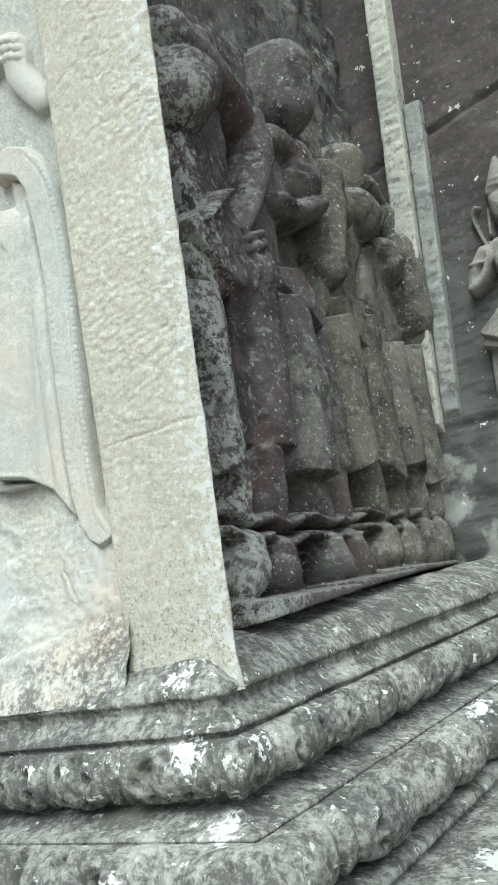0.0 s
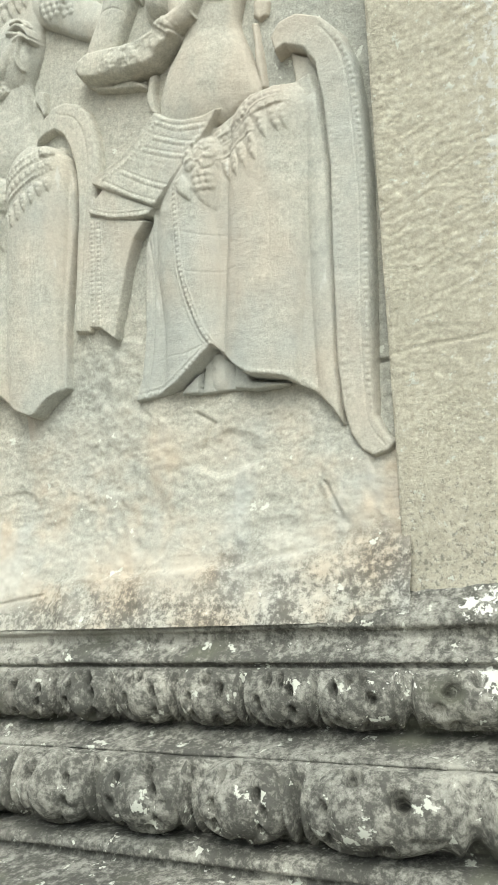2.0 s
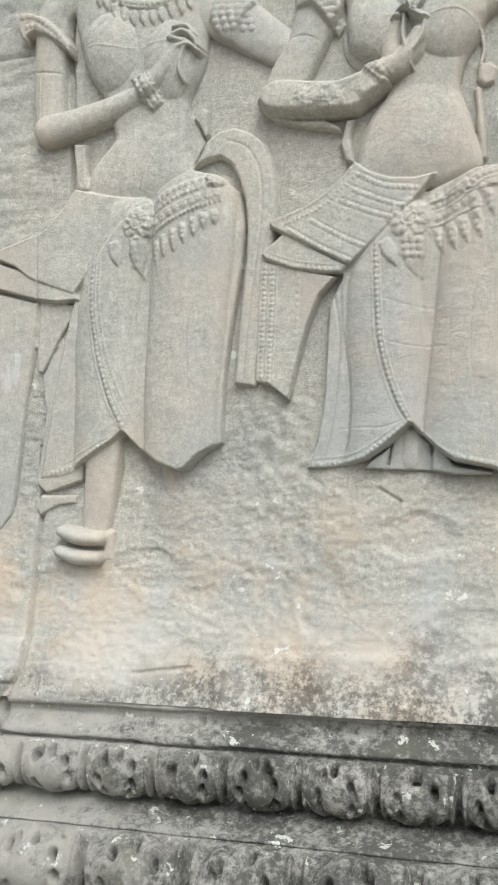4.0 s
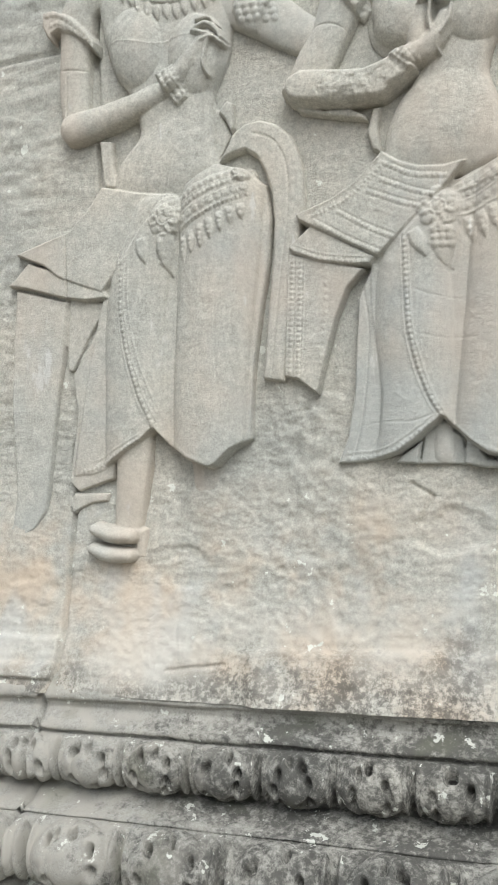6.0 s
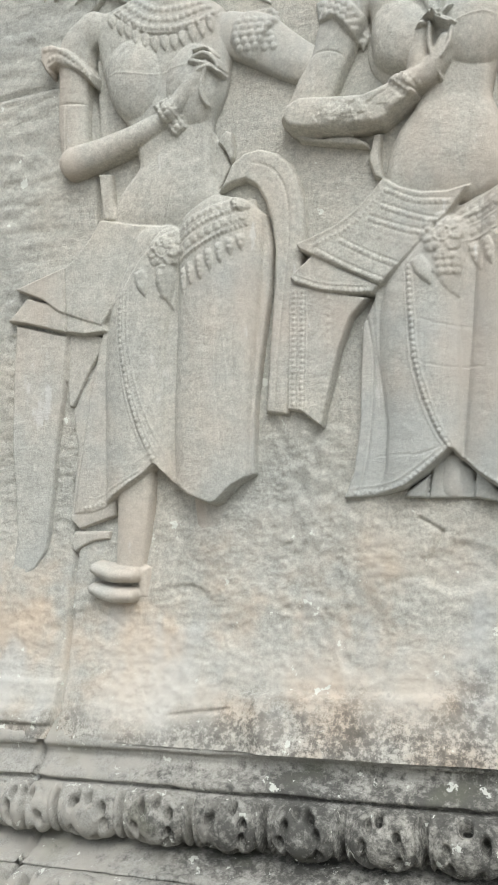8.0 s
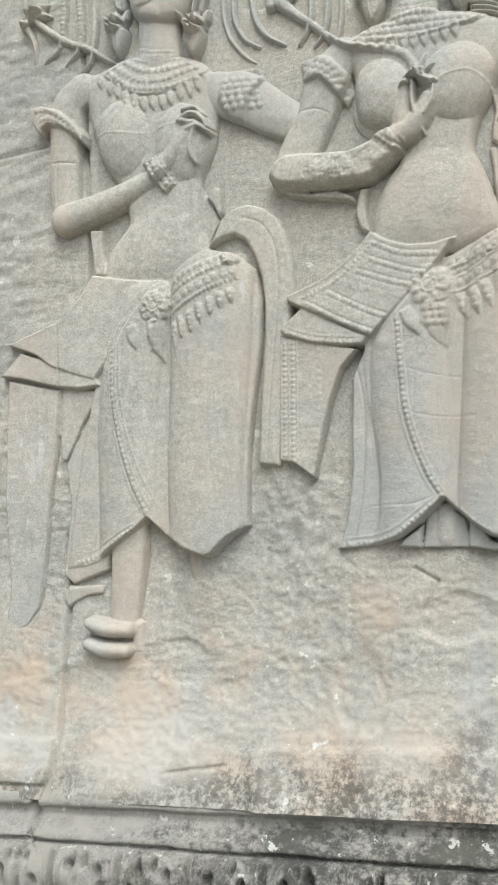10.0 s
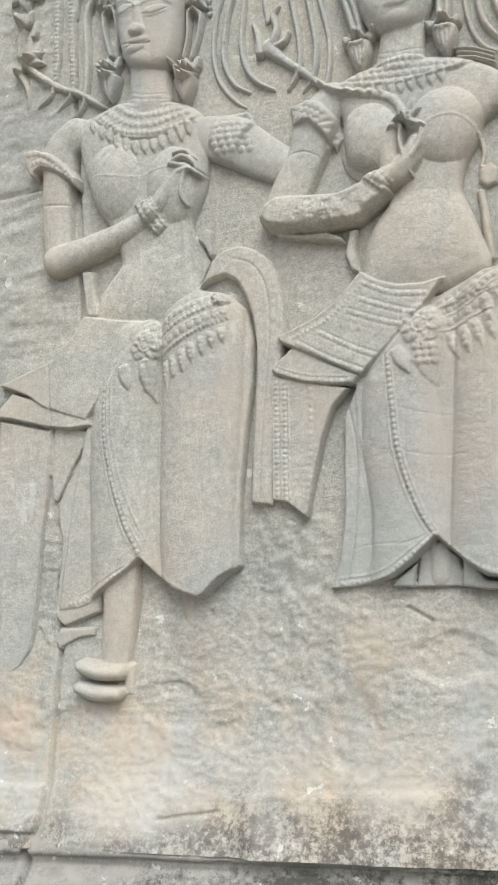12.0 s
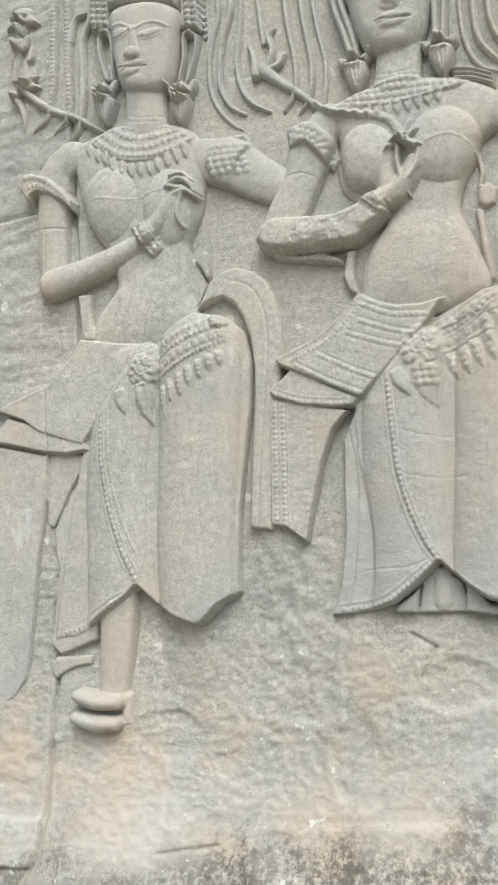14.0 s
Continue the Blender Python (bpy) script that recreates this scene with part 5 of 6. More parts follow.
    r.oval(*[(-0.358, 2.017)][0], 0.013, 0.009, 0.008)
    r.slab([(-0.358, 2.069), (-0.348, 2.065), (-0.348, 2.032), (-0.348, 2.012), (-0.367, 2.018), (-0.364, 2.037)], 0.006, 0.006, mode="add")
    r.oval(*[(-0.357, 2.000)][0], 0.020, 0.0050, 0.006)
    r.oval(*[(-0.357, 1.992)][0], 0.016, 0.0050, 0.006)
    r.line([(-0.376, 2.000), (-0.366, 1.999), (-0.357, 1.996), (-0.347, 1.996), (-0.336, 1.996)], 0.0013, -0.004)
    r.oval(*[(-0.357, 1.972)][0], 0.017, 0.011, 0.004)
    for a in ([(-0.428, 2.085, 0.0054), (-0.426, 2.042, 0.0054), (-0.418, 2.010, 0.0054), (-0.411, 1.973, 0.0053)], [(-0.420, 2.082, 0.0054), (-0.417, 2.043, 0.0054), (-0.409, 2.007, 0.0053), (-0.404, 1.971, 0.0046)], [(-0.306, 2.044, 0.0059), (-0.309, 2.009, 0.0058), (-0.312, 1.967, 0.0058)], [(-0.294, 2.040, 0.0052), (-0.299, 2.006, 0.0052), (-0.304, 1.966, 0.0051)]):
        r.limb(a, 0.034, 1.0)
    for (x, z) in [(-0.408, 1.967), (-0.308, 1.960)]:
        for k in (-1, 0, 1):
            r.leaf(x + k * 0.010, z - 0.002, 0.017, 0.015, 180 - k * 38, 0.030)
        r.slab([(x - 0.013, z - 0.002), (x + 0.013, z - 0.002), (x + 0.014, z - 0.022), (x + 0.001, z - 0.040), (x - 0.010, z - 0.026)], 0.052, 0.008, round_=True)
        r.beads([(x - 0.012, z - 0.006), (x, z - 0.008), (x + 0.012, z - 0.006)], 0.007, 0.004, 0.006)
        for k in (-1, 0, 1):
            r.line([(x + k * 0.006, z - 0.014), (x + k * 0.003, z - 0.032)], 0.0010, -0.004, False)
    r.slab([(-0.409, 2.084), (-0.353, 2.070), (-0.308, 2.056), (-0.295, 2.084), (-0.346, 2.140), (-0.416, 2.126)], 0.052, 0.008, 0.012)
    # collar
    r.slab([(-0.436, 1.914), (-0.412, 1.926), (-0.385, 1.930), (-0.347, 1.930), (-0.303, 1.923), (-0.278, 1.909), (-0.295, 1.900), (-0.328, 1.897), (-0.361, 1.896), (-0.396, 1.901), (-0.425, 1.906)], 0.005, 0.003, mode="add", round_=True)
    for pts, g in (([(-0.400, 1.928), (-0.360, 1.926), (-0.322, 1.923), (-0.288, 1.915)], 0.0070), ([(-0.414, 1.923), (-0.368, 1.918), (-0.326, 1.913), (-0.291, 1.907)], 0.0085), ([(-0.424, 1.919), (-0.375, 1.910), (-0.333, 1.905), (-0.294, 1.903)], 0.0095)):
        r.beads(pts, g, g * 0.47, 0.0042)
    r.line([(-0.430, 1.913), (-0.395, 1.905), (-0.360, 1.901), (-0.325, 1.900), (-0.292, 1.904)], 0.0013, 0.0016)
    for x, z in [(-0.424, 1.913), (-0.411, 1.910), (-0.398, 1.906), (-0.386, 1.904), (-0.374, 1.901), (-0.363, 1.900), (-0.351, 1.900), (-0.339, 1.900), (-0.328, 1.901), (-0.316, 1.902)]:
        r.leaf(x, z, 0.018, 0.011, 6, 0.0060)
    for k in range(3):
        r.limb([(x, z - 0.0055 * k, q) for x, z, q in [(-0.296, 1.928, 0.0032), (-0.278, 1.922, 0.0038), (-0.256, 1.910, 0.0038)]], 0.040, 1.0)
    # strands and lily stems about the head
    for pts, b in (([(-0.490, 2.121, 0.0049), (-0.488, 2.050, 0.0048), (-0.483, 2.004, 0.0048), (-0.483, 1.966, 0.0047), (-0.490, 1.946, 0.0041), (-0.501, 1.933, 0.0020)], 1), ([(-0.471, 2.114, 0.0048), (-0.467, 2.044, 0.0048), (-0.462, 1.990, 0.0047), (-0.464, 1.957, 0.0047), (-0.471, 1.937, 0.0040), (-0.483, 1.925, 0.0020)], 1), ([(-0.456, 2.109, 0.0041), (-0.452, 2.039, 0.0041), (-0.445, 1.985, 0.0040), (-0.449, 1.942, 0.0040), (-0.458, 1.922, 0.0033), (-0.474, 1.912, 0.0020)], 0)):
        r.limb(pts, 0.012, 1.1)
        if b:
            r.beads([p[:2] for p in pts], 0.007, 0.004, 0.004)
    for pts, b in (([(-0.279, 2.050, 0.0039), (-0.282, 1.986, 0.0038), (-0.277, 1.949, 0.0038), (-0.265, 1.926, 0.0031), (-0.245, 1.915, 0.0025)], 0), ([(-0.264, 2.045, 0.0051), (-0.267, 1.985, 0.0051), (-0.262, 1.953, 0.0044), (-0.245, 1.927, 0.0031)], 1), ([(-0.248, 2.039, 0.0051), (-0.250, 1.990, 0.0051), (-0.245, 1.961, 0.0044), (-0.233, 1.940, 0.0031)], 1), ([(-0.234, 2.035, 0.0044), (-0.234, 1.985, 0.0044), (-0.225, 1.954, 0.0037)], 0)):
        r.limb(pts, 0.013, 1.0)
        if b:
            r.beads([p[:2] for p in pts], 0.008, 0.005, 0.004)
    r.limb([(-0.505, 2.046, 0.0028), (-0.513, 2.035, 0.0048), (-0.510, 2.016, 0.0048), (-0.516, 1.999, 0.0062)], 0.020, 1.0)
    r.limb([(-0.496, 2.007, 0.0041), (-0.501, 1.997, 0.0048), (-0.510, 1.993, 0.0055)], 0.020, 1.0)
    # girdle of beads and leaf drops
    r.slab([*[(-0.371, 1.602), (-0.361, 1.621), (-0.334, 1.632), (-0.302, 1.646), (-0.276, 1.655)], *[(-0.247, 1.665), (-0.246, 1.637), (-0.302, 1.633), (-0.338, 1.624), (-0.363, 1.610)]], 0.004, 0.003, mode="add")
    for pts, g in (([*[(-0.346, 1.630), (-0.309, 1.641)], *[(-0.284, 1.659), (-0.249, 1.661)]], 0.0100), ([*[(-0.344, 1.619), (-0.307, 1.631)], *[(-0.282, 1.649), (-0.247, 1.651)]], 0.0075), ([*[(-0.341, 1.607), (-0.304, 1.619)], *[(-0.277, 1.636), (-0.245, 1.641)]], 0.0115)):
        r.beads(pts, g, g * 0.46, 0.0028)
    r.line([*[(-0.346, 1.625), (-0.308, 1.636)], *[(-0.283, 1.653), (-0.248, 1.656)]], 0.0012, 0.0016)
    r.line([*[(-0.343, 1.613), (-0.306, 1.625)], *[(-0.280, 1.643), (-0.246, 1.646)]], 0.0012, 0.0016)
    r.rosette(*[(-0.366, 1.608)][0], 0.025, 0.008)
    r.leaf(*[(-0.363, 1.591)][0], 0.056, 0.040, 12, 0.005)
    for k in (-1, 0, 1):
        r.beads([(x + k * 0.008, z) for x, z in [(-0.363, 1.586), (-0.361, 1.561)]], 0.008, 0.0044, 0.005, False)
    r.leaf(*[(-0.395, 1.585)][0], 0.036, 0.018, 25, 0.007)
    for x, z in [*[(-0.335, 1.596), (-0.322, 1.599), (-0.308, 1.604), (-0.293, 1.608)], *[(-0.295, 1.628), (-0.278, 1.631), (-0.261, 1.633), (-0.250, 1.633)]]:
        r.leaf(x, z, 0.034, 0.014, 14, 0.0036)
        r.beads([(x, z - 0.003), (x + 0.006, z - 0.028)], 0.0075, 0.0038, 0.0024, False)
        r.line([(x - 0.008, z + 0.002), (x + 0.008, z + 0.005)], 0.0012, 0.002, False)
    # faint cloth pattern
    for dx in range(7):
        r.line([(x + dx * 0.023, z) for x, z in [(-0.389, 1.518), (-0.393, 1.457), (-0.389, 1.396)]], 0.0008, -0.0005)
        r.beads([(x + dx * 0.023 + 0.011, z) for x, z in [(-0.386, 1.542), (-0.393, 1.457), (-0.387, 1.384)]], 0.016, 0.0030, 0.0007)
    r.soften(1)
    return r.mesh("devata_statue", on_front, 62, flat=0.44)


tagged(put("devata_statue", carve_left(), M_SAND), "carved sandstone devata relief in wrapped skirt, hand at breast", "statue", "devatas of the front panel")
tagged(put("devata_statue", carve_right(), M_SAND), "carved sandstone devata relief holding flower stem, patterned hip scarf", "statue", "devatas of the front panel")


# ---- devatas of the return wall and the far wall ----
def devata(r, u, z0, s, f=1, lift=1.0):
    """A standing devata in relief: u is her middle along the wall, z0 her soles, s her size; f = -1 mirrors her."""
    q = lambda *ps: [(u + f * p[0] * s, z0 + p[1] * s, *(v * s for v in p[2:])) for p in ps]
    k = s * lift
    r.slab(q((-0.12, -0.035), (0.13, -0.035), (0.125, 0.005), (-0.115, 0.005)), 0.085 * k, 0.006)
    for sx in (-1, 1):
        c = 0.046 * sx
        r.limb(q((c, 0.02, 0.026), (c, 0.10, 0.027), (c, 0.22, 0.034)), 0.020 * k, 1.1)
        r.limb(q((c, 0.022, 0.030), (c + 0.045 * sx, 0.018, 0.024), (c + 0.068 * sx, 0.012, 0.014)), 0.045 * k, 1.0)
        for zz in (0.075, 0.11):
            r.limb(q((c - 0.036, zz + 0.004, 0.0135), (c, zz - 0.003, 0.0155), (c + 0.036, zz + 0.004, 0.0135)), 0.048 * k, 1.0)
        # layered scarf wing and its hanging panel on each hip
        r.slab(q((0.10 * sx, 0.40), (0.17 * sx, 0.43), (0.178 * sx, 0.17), (0.165 * sx, 0.18), (0.12 * sx, 0.13), (0.105 * sx, 0.30)), 0.040 * k, 0.005)
        r.slab(q((0.07 * sx, 0.405), (0.11 * sx, 0.40), (0.182 * sx, 0.425), (0.178 * sx, 0.455), (0.10 * sx, 0.49)), 0.095 * k, 0.003)
        r.slab(q((0.068 * sx, 0.44), (0.08 * sx, 0.425), (0.176 * sx, 0.475), (0.172 * sx, 0.50), (0.10 * sx, 0.555), (0.07 * sx, 0.59), (0.05 * sx, 0.55)), 0.122 * k, 0.003)
    r.slab(q((-0.115, 0.20), (-0.03, 0.175), (0.0, 0.22), (0.03, 0.175), (0.11, 0.20), (0.10, 0.38), (0.095, 0.50), (0.07, 0.58), (-0.07, 0.58), (-0.095, 0.50), (-0.10, 0.38)), 0.040 * k, 0.010, 0.020 * k)
    for sx in (-1, 1):
        r.limb(q((0.048 * sx, 0.24, 0.046), (0.05 * sx, 0.36, 0.050), (0.048 * sx, 0.50, 0.050)), 0.046 * k, 0.95)
    r.slab(q((-0.022, 0.20), (0.026, 0.20), (0.018, 0.50), (-0.016, 0.50)), 0.008 * k, 0.003, mode="add")
    for zz, g in ((0.535, 0.014), (0.512, 0.016)):
        r.beads(q((-0.085, zz + 0.012), (0, zz), (0.085, zz + 0.012)), g * s, g * s * 0.46, 0.006 * k)
    for x in (-0.06, -0.035, -0.012, 0.012, 0.035, 0.06):
        r.leaf(u + x * s, z0 + 0.50 * s, 0.04 * s, 0.018 * s, 0, 0.007 * k)
    r.slab(q((-0.072, 0.57), (-0.062, 0.66), (-0.078, 0.78), (-0.12, 0.86), (-0.05, 0.90), (0.05, 0.90), (0.12, 0.86), (0.078, 0.78), (0.062, 0.66), (0.072, 0.57)), 0.042 * k, 0.014, 0.022 * k, True)
    for sx in (-1, 1):
        r.oval(u + f * 0.043 * sx * s, z0 + 0.775 * s, 0.042 * s, 0.045 * s, 0.034 * k)
    # one arm hangs with the scarf end, the other is bent up with a stem
    r.limb(q((0.115, 0.85, 0.034), (0.155, 0.76, 0.032), (0.165, 0.66, 0.029), (0.14, 0.55, 0.022), (0.145, 0.50, 0.018)), 0.045 * k, 1.0)
    r.limb(q((-0.115, 0.85, 0.034), (-0.165, 0.77, 0.034), (-0.18, 0.70, 0.032)), 0.045 * k, 1.0)
    r.limb(q((-0.18, 0.70, 0.032), (-0.13, 0.73, 0.026), (-0.095, 0.80, 0.022), (-0.085, 0.84, 0.020)), 0.062 * k, 1.0)
    r.limb(q((-0.085, 0.84, 0.007), (-0.12, 0.93, 0.008), (-0.14, 1.02, 0.010), (-0.12, 1.06, 0.016)), 0.030 * k, 1.0)
    for c in ((-0.142, 0.80), (0.138, 0.80)):
        r.limb(q((c[0] - 0.036, c[1] + 0.004, 0.012), (c[0] + 0.036, c[1] - 0.004, 0.012)), 0.075 * k, 1.0, False)
    r.slab(q((-0.075, 0.90), (-0.05, 0.85), (0, 0.83), (0.05, 0.85), (0.075, 0.90)), 0.006 * k, 0.004, mode="add")
    r.limb(q((0, 0.88, 0.036), (0, 0.95, 0.034)), 0.030 * k, 1.0, False)
    r.slab(q((-0.052, 1.09), (-0.055, 1.02), (-0.043, 0.965), (0, 0.94), (0.043, 0.965), (0.055, 1.02), (0.052, 1.09)), 0.050 * k, 0.016, 0.034 * k, True)
    r.oval(u, z0 + 1.015 * s, 0.010 * s, 0.022 * s, 0.012 * k)
    r.oval(u, z0 + 0.98 * s, 0.020 * s, 0.006 * s, 0.006 * k)
    for sx in (-1, 1):
        r.oval(u + 0.022 * sx * s, z0 + 1.035 * s, 0.014 * s, 0.007 * s, 0.005 * k)
        r.limb(q((0.066 * sx, 1.04, 0.010), (0.070 * sx, 0.97, 0.011), (0.070 * sx, 0.92, 0.014)), 0.030 * k, 1.0)
    r.slab(q((-0.065, 1.06), (-0.07, 1.10), (-0.03, 1.20), (0, 1.27), (0.03, 1.20), (0.07, 1.10), (0.065, 1.06), (0, 1.085)), 0.060 * k, 0.014, 0.014 * k)
    for zz in (1.09, 1.115, 1.14):
        w = 0.066 * (1.27 - zz) / 0.18
        r.beads(q((-w, zz), (w, zz)), 0.016 * s, 0.0075 * s, 0.007 * k, False)


def carve_dark(k):
    """One devata of the return wall, in low relief; X runs into the corner."""
    r = Relief(0.08, 1.16, 1.04, 2.42, 0.0022)
    if k == 0:
        r.slab([(0.172, 1.898), (0.225, 1.978), (0.387, 2.026), (0.428, 1.935), (0.362, 1.849), (0.358, 1.763), (0.330, 1.659), (0.202, 1.639), (0.190, 1.680), (0.200, 1.742), (0.198, 1.791), (0.190, 1.830)], 0.026, 0.012, 0.014)
        r.limb([(0.224, 1.828, 0.0589), (0.245, 1.854, 0.0645)], 0.034, 0.7)
        r.limb([(0.217, 1.925, 0.0419), (0.316, 1.900, 0.0444), (0.413, 1.871, 0.0349)], 0.034, 0.75)
        r.limb([(0.444, 1.877, 0.0328), (0.436, 1.800, 0.0368), (0.383, 1.715, 0.0277), (0.344, 1.662, 0.0161)], 0.036, 0.8)
        r.limb([(0.181, 1.738, 0.0084), (0.196, 1.687, 0.0092), (0.210, 1.652, 0.0101)], 0.030, 0.9)
        leg = [(0.151, 1.551), (0.264, 1.544), (0.278, 1.513), (0.281, 1.439), (0.270, 1.341), (0.267, 1.327), (0.216, 1.304), (0.170, 1.286), (0.181, 1.389), (0.164, 1.462)]
        r.slab(leg, 0.024, 0.004)
        r.limb([(0.203, 1.547, 0.0486), (0.192, 1.451, 0.0488), (0.189, 1.374, 0.0465), (0.192, 1.292, 0.0432)], 0.024, 0.5, clip=leg)
        leg = [(0.315, 1.641), (0.409, 1.685), (0.409, 1.592), (0.409, 1.501), (0.387, 1.392), (0.379, 1.317), (0.325, 1.320), (0.269, 1.332), (0.276, 1.414), (0.282, 1.531)]
        r.slab(leg, 0.026, 0.004)
        r.limb([(0.358, 1.653, 0.0409), (0.355, 1.527, 0.0482), (0.339, 1.404, 0.0485), (0.329, 1.296, 0.0453)], 0.028, 0.6, clip=leg)
        r.slab([(0.153, 1.594), (0.221, 1.600), (0.285, 1.548), (0.255, 1.537), (0.164, 1.548)], 0.046, 0.003)
        r.slab([(0.147, 1.618), (0.199, 1.652), (0.247, 1.680), (0.286, 1.664), (0.301, 1.572), (0.270, 1.543), (0.209, 1.566), (0.154, 1.598)], 0.056, 0.003)
        r.limb([(0.182, 1.621, 0.0088), (0.241, 1.671, 0.0123), (0.268, 1.687, 0.0087)], 0.060, 0.7)
        for a in ([(0.320, 1.638), (0.428, 1.673)], [(0.320, 1.621), (0.428, 1.656)]):
            r.beads(a, 0.018, 0.009, 0.008)
        for x, z in [(0.322, 1.606), (0.346, 1.614), (0.371, 1.622), (0.398, 1.630)]:
            r.leaf(x, z, 0.055, 0.024, 0, 0.007)
        for a in ([(0.225, 1.304, 0.0276), (0.207, 1.237, 0.0251)], [(0.308, 1.315, 0.0367), (0.296, 1.235, 0.0340)]):
            r.limb(a, 0.016, 0.8)
        for a in ([(0.152, 1.243, 0.0091), (0.199, 1.225, 0.0108), (0.267, 1.229, 0.0099)], [(0.142, 1.217, 0.0089), (0.190, 1.202, 0.0106), (0.253, 1.205, 0.0097)], [(0.267, 1.229, 0.0099), (0.312, 1.217, 0.0117), (0.371, 1.228, 0.0098)], [(0.254, 1.200, 0.0097), (0.299, 1.190, 0.0114), (0.357, 1.200, 0.0096)]):
            r.limb(a, 0.034, 0.9)
        for a in ([(0.190, 1.194, 0.0258), (0.171, 1.163, 0.0381), (0.147, 1.141, 0.0281)], [(0.272, 1.182, 0.0274), (0.271, 1.151, 0.0307), (0.290, 1.131, 0.0210)]):
            r.limb(a, 0.034, 0.7)
        r.slab([(0.117, 1.130), (0.414, 1.122), (0.418, 1.105), (0.112, 1.098)], 0.075, 0.005)
    elif k == 1:
        r.limb([(0.673, 2.078, 0.0590), (0.658, 1.991, 0.0565)], 0.030, 0.8)
        r.slab([(0.512, 1.893), (0.679, 1.902), (0.712, 1.850), (0.634, 1.765), (0.507, 1.708), (0.509, 1.663), (0.568, 1.642), (0.392, 1.607), (0.409, 1.685)], 0.022, 0.010, 0.012)
        r.limb([(0.616, 1.863, 0.0518), (0.620, 1.829, 0.0576)], 0.030, 0.7)
        r.limb([(0.538, 1.882, 0.0353), (0.648, 1.863, 0.0372), (0.660, 1.798, 0.0312)], 0.032, 0.7)
        r.limb([(0.656, 1.790, 0.0284), (0.554, 1.747, 0.0251), (0.488, 1.747, 0.0219)], 0.044, 0.8)
        leg = [(0.424, 1.581), (0.525, 1.578), (0.539, 1.482), (0.532, 1.347), (0.518, 1.298), (0.464, 1.279), (0.401, 1.295), (0.413, 1.394)]
        r.slab(leg, 0.024, 0.004)
        r.limb([(0.470, 1.577, 0.0516), (0.473, 1.445, 0.0605), (0.456, 1.290, 0.0582)], 0.026, 0.6, clip=leg)
        leg = [(0.543, 1.576), (0.635, 1.578), (0.628, 1.433), (0.614, 1.312), (0.553, 1.296), (0.534, 1.328), (0.544, 1.463)]
        r.slab(leg, 0.018, 0.004)
        r.limb([(0.582, 1.569, 0.0430), (0.579, 1.438, 0.0476), (0.566, 1.301, 0.0462)], 0.018, 0.6, clip=leg)
        r.slab([(0.402, 1.586), (0.496, 1.611), (0.543, 1.518), (0.465, 1.542)], 0.040, 0.003)
        r.slab([(0.412, 1.619), (0.506, 1.633), (0.551, 1.593), (0.557, 1.532), (0.510, 1.556), (0.422, 1.586)], 0.052, 0.003)
        for a in ([(0.467, 1.285, 0.0295), (0.471, 1.232, 0.0294)], [(0.563, 1.296, 0.0307), (0.555, 1.235, 0.0302)]):
            r.limb(a, 0.014, 0.8)
        for a in ([(0.412, 1.229, 0.0084), (0.463, 1.216, 0.0104), (0.511, 1.219, 0.0089)], [(0.407, 1.202, 0.0083), (0.459, 1.191, 0.0102), (0.501, 1.193, 0.0088)], [(0.513, 1.223, 0.0090), (0.554, 1.216, 0.0101), (0.612, 1.224, 0.0086)], [(0.502, 1.194, 0.0088), (0.539, 1.189, 0.0098), (0.589, 1.194, 0.0083)]):
            r.limb(a, 0.032, 0.9)
        for a in ([(0.457, 1.180, 0.0288), (0.459, 1.149, 0.0376), (0.490, 1.136, 0.0230)], [(0.539, 1.180, 0.0294), (0.558, 1.142, 0.0325), (0.591, 1.135, 0.0208)]):
            r.limb(a, 0.030, 0.7)
        r.slab([(0.424, 1.126), (0.709, 1.123), (0.707, 1.107), (0.422, 1.105)], 0.070, 0.005)
    elif k == 2:
        r.limb([(0.950, 1.986, 0.0489), (0.942, 1.925, 0.0411)], 0.026, 0.8)
        r.slab([(0.723, 1.883), (1.012, 1.964), (1.056, 1.867), (0.885, 1.721), (0.857, 1.613), (0.649, 1.581), (0.664, 1.702)], 0.022, 0.010, 0.010)
        for a in ([(0.803, 1.841, 0.0491), (0.809, 1.831, 0.0530)], [(0.937, 1.870, 0.0563), (0.953, 1.861, 0.0612)]):
            r.limb(a, 0.030, 0.7)
        r.limb([(0.753, 1.878, 0.0468), (0.722, 1.773, 0.0449), (0.697, 1.672, 0.0340)], 0.034, 0.8)
        r.limb([(1.018, 1.950, 0.0331), (1.086, 1.917, 0.0320), (1.015, 1.849, 0.0254)], 0.034, 0.8)
        skirt = [(0.646, 1.586), (0.879, 1.623), (0.878, 1.458), (0.868, 1.306), (0.791, 1.272), (0.733, 1.321), (0.633, 1.298), (0.621, 1.372)]
        r.slab(skirt, 0.024, 0.004)
        r.limb([(0.703, 1.591, 0.0494), (0.692, 1.450, 0.0542), (0.663, 1.283, 0.0517)], 0.024, 0.6, clip=skirt)
        r.limb([(0.814, 1.611, 0.0557), (0.807, 1.462, 0.0615), (0.786, 1.285, 0.0592)], 0.024, 0.6, clip=skirt)
        r.slab([(0.673, 1.585), (0.796, 1.591), (0.834, 1.505), (0.739, 1.542)], 0.038, 0.003)
        r.slab([(0.683, 1.625), (0.799, 1.637), (0.817, 1.520), (0.714, 1.560)], 0.050, 0.003)
        for a in ([(0.723, 1.305, 0.0338), (0.723, 1.227, 0.0336)], [(0.824, 1.302, 0.0376), (0.837, 1.230, 0.0379)]):
            r.limb(a, 0.014, 0.8)
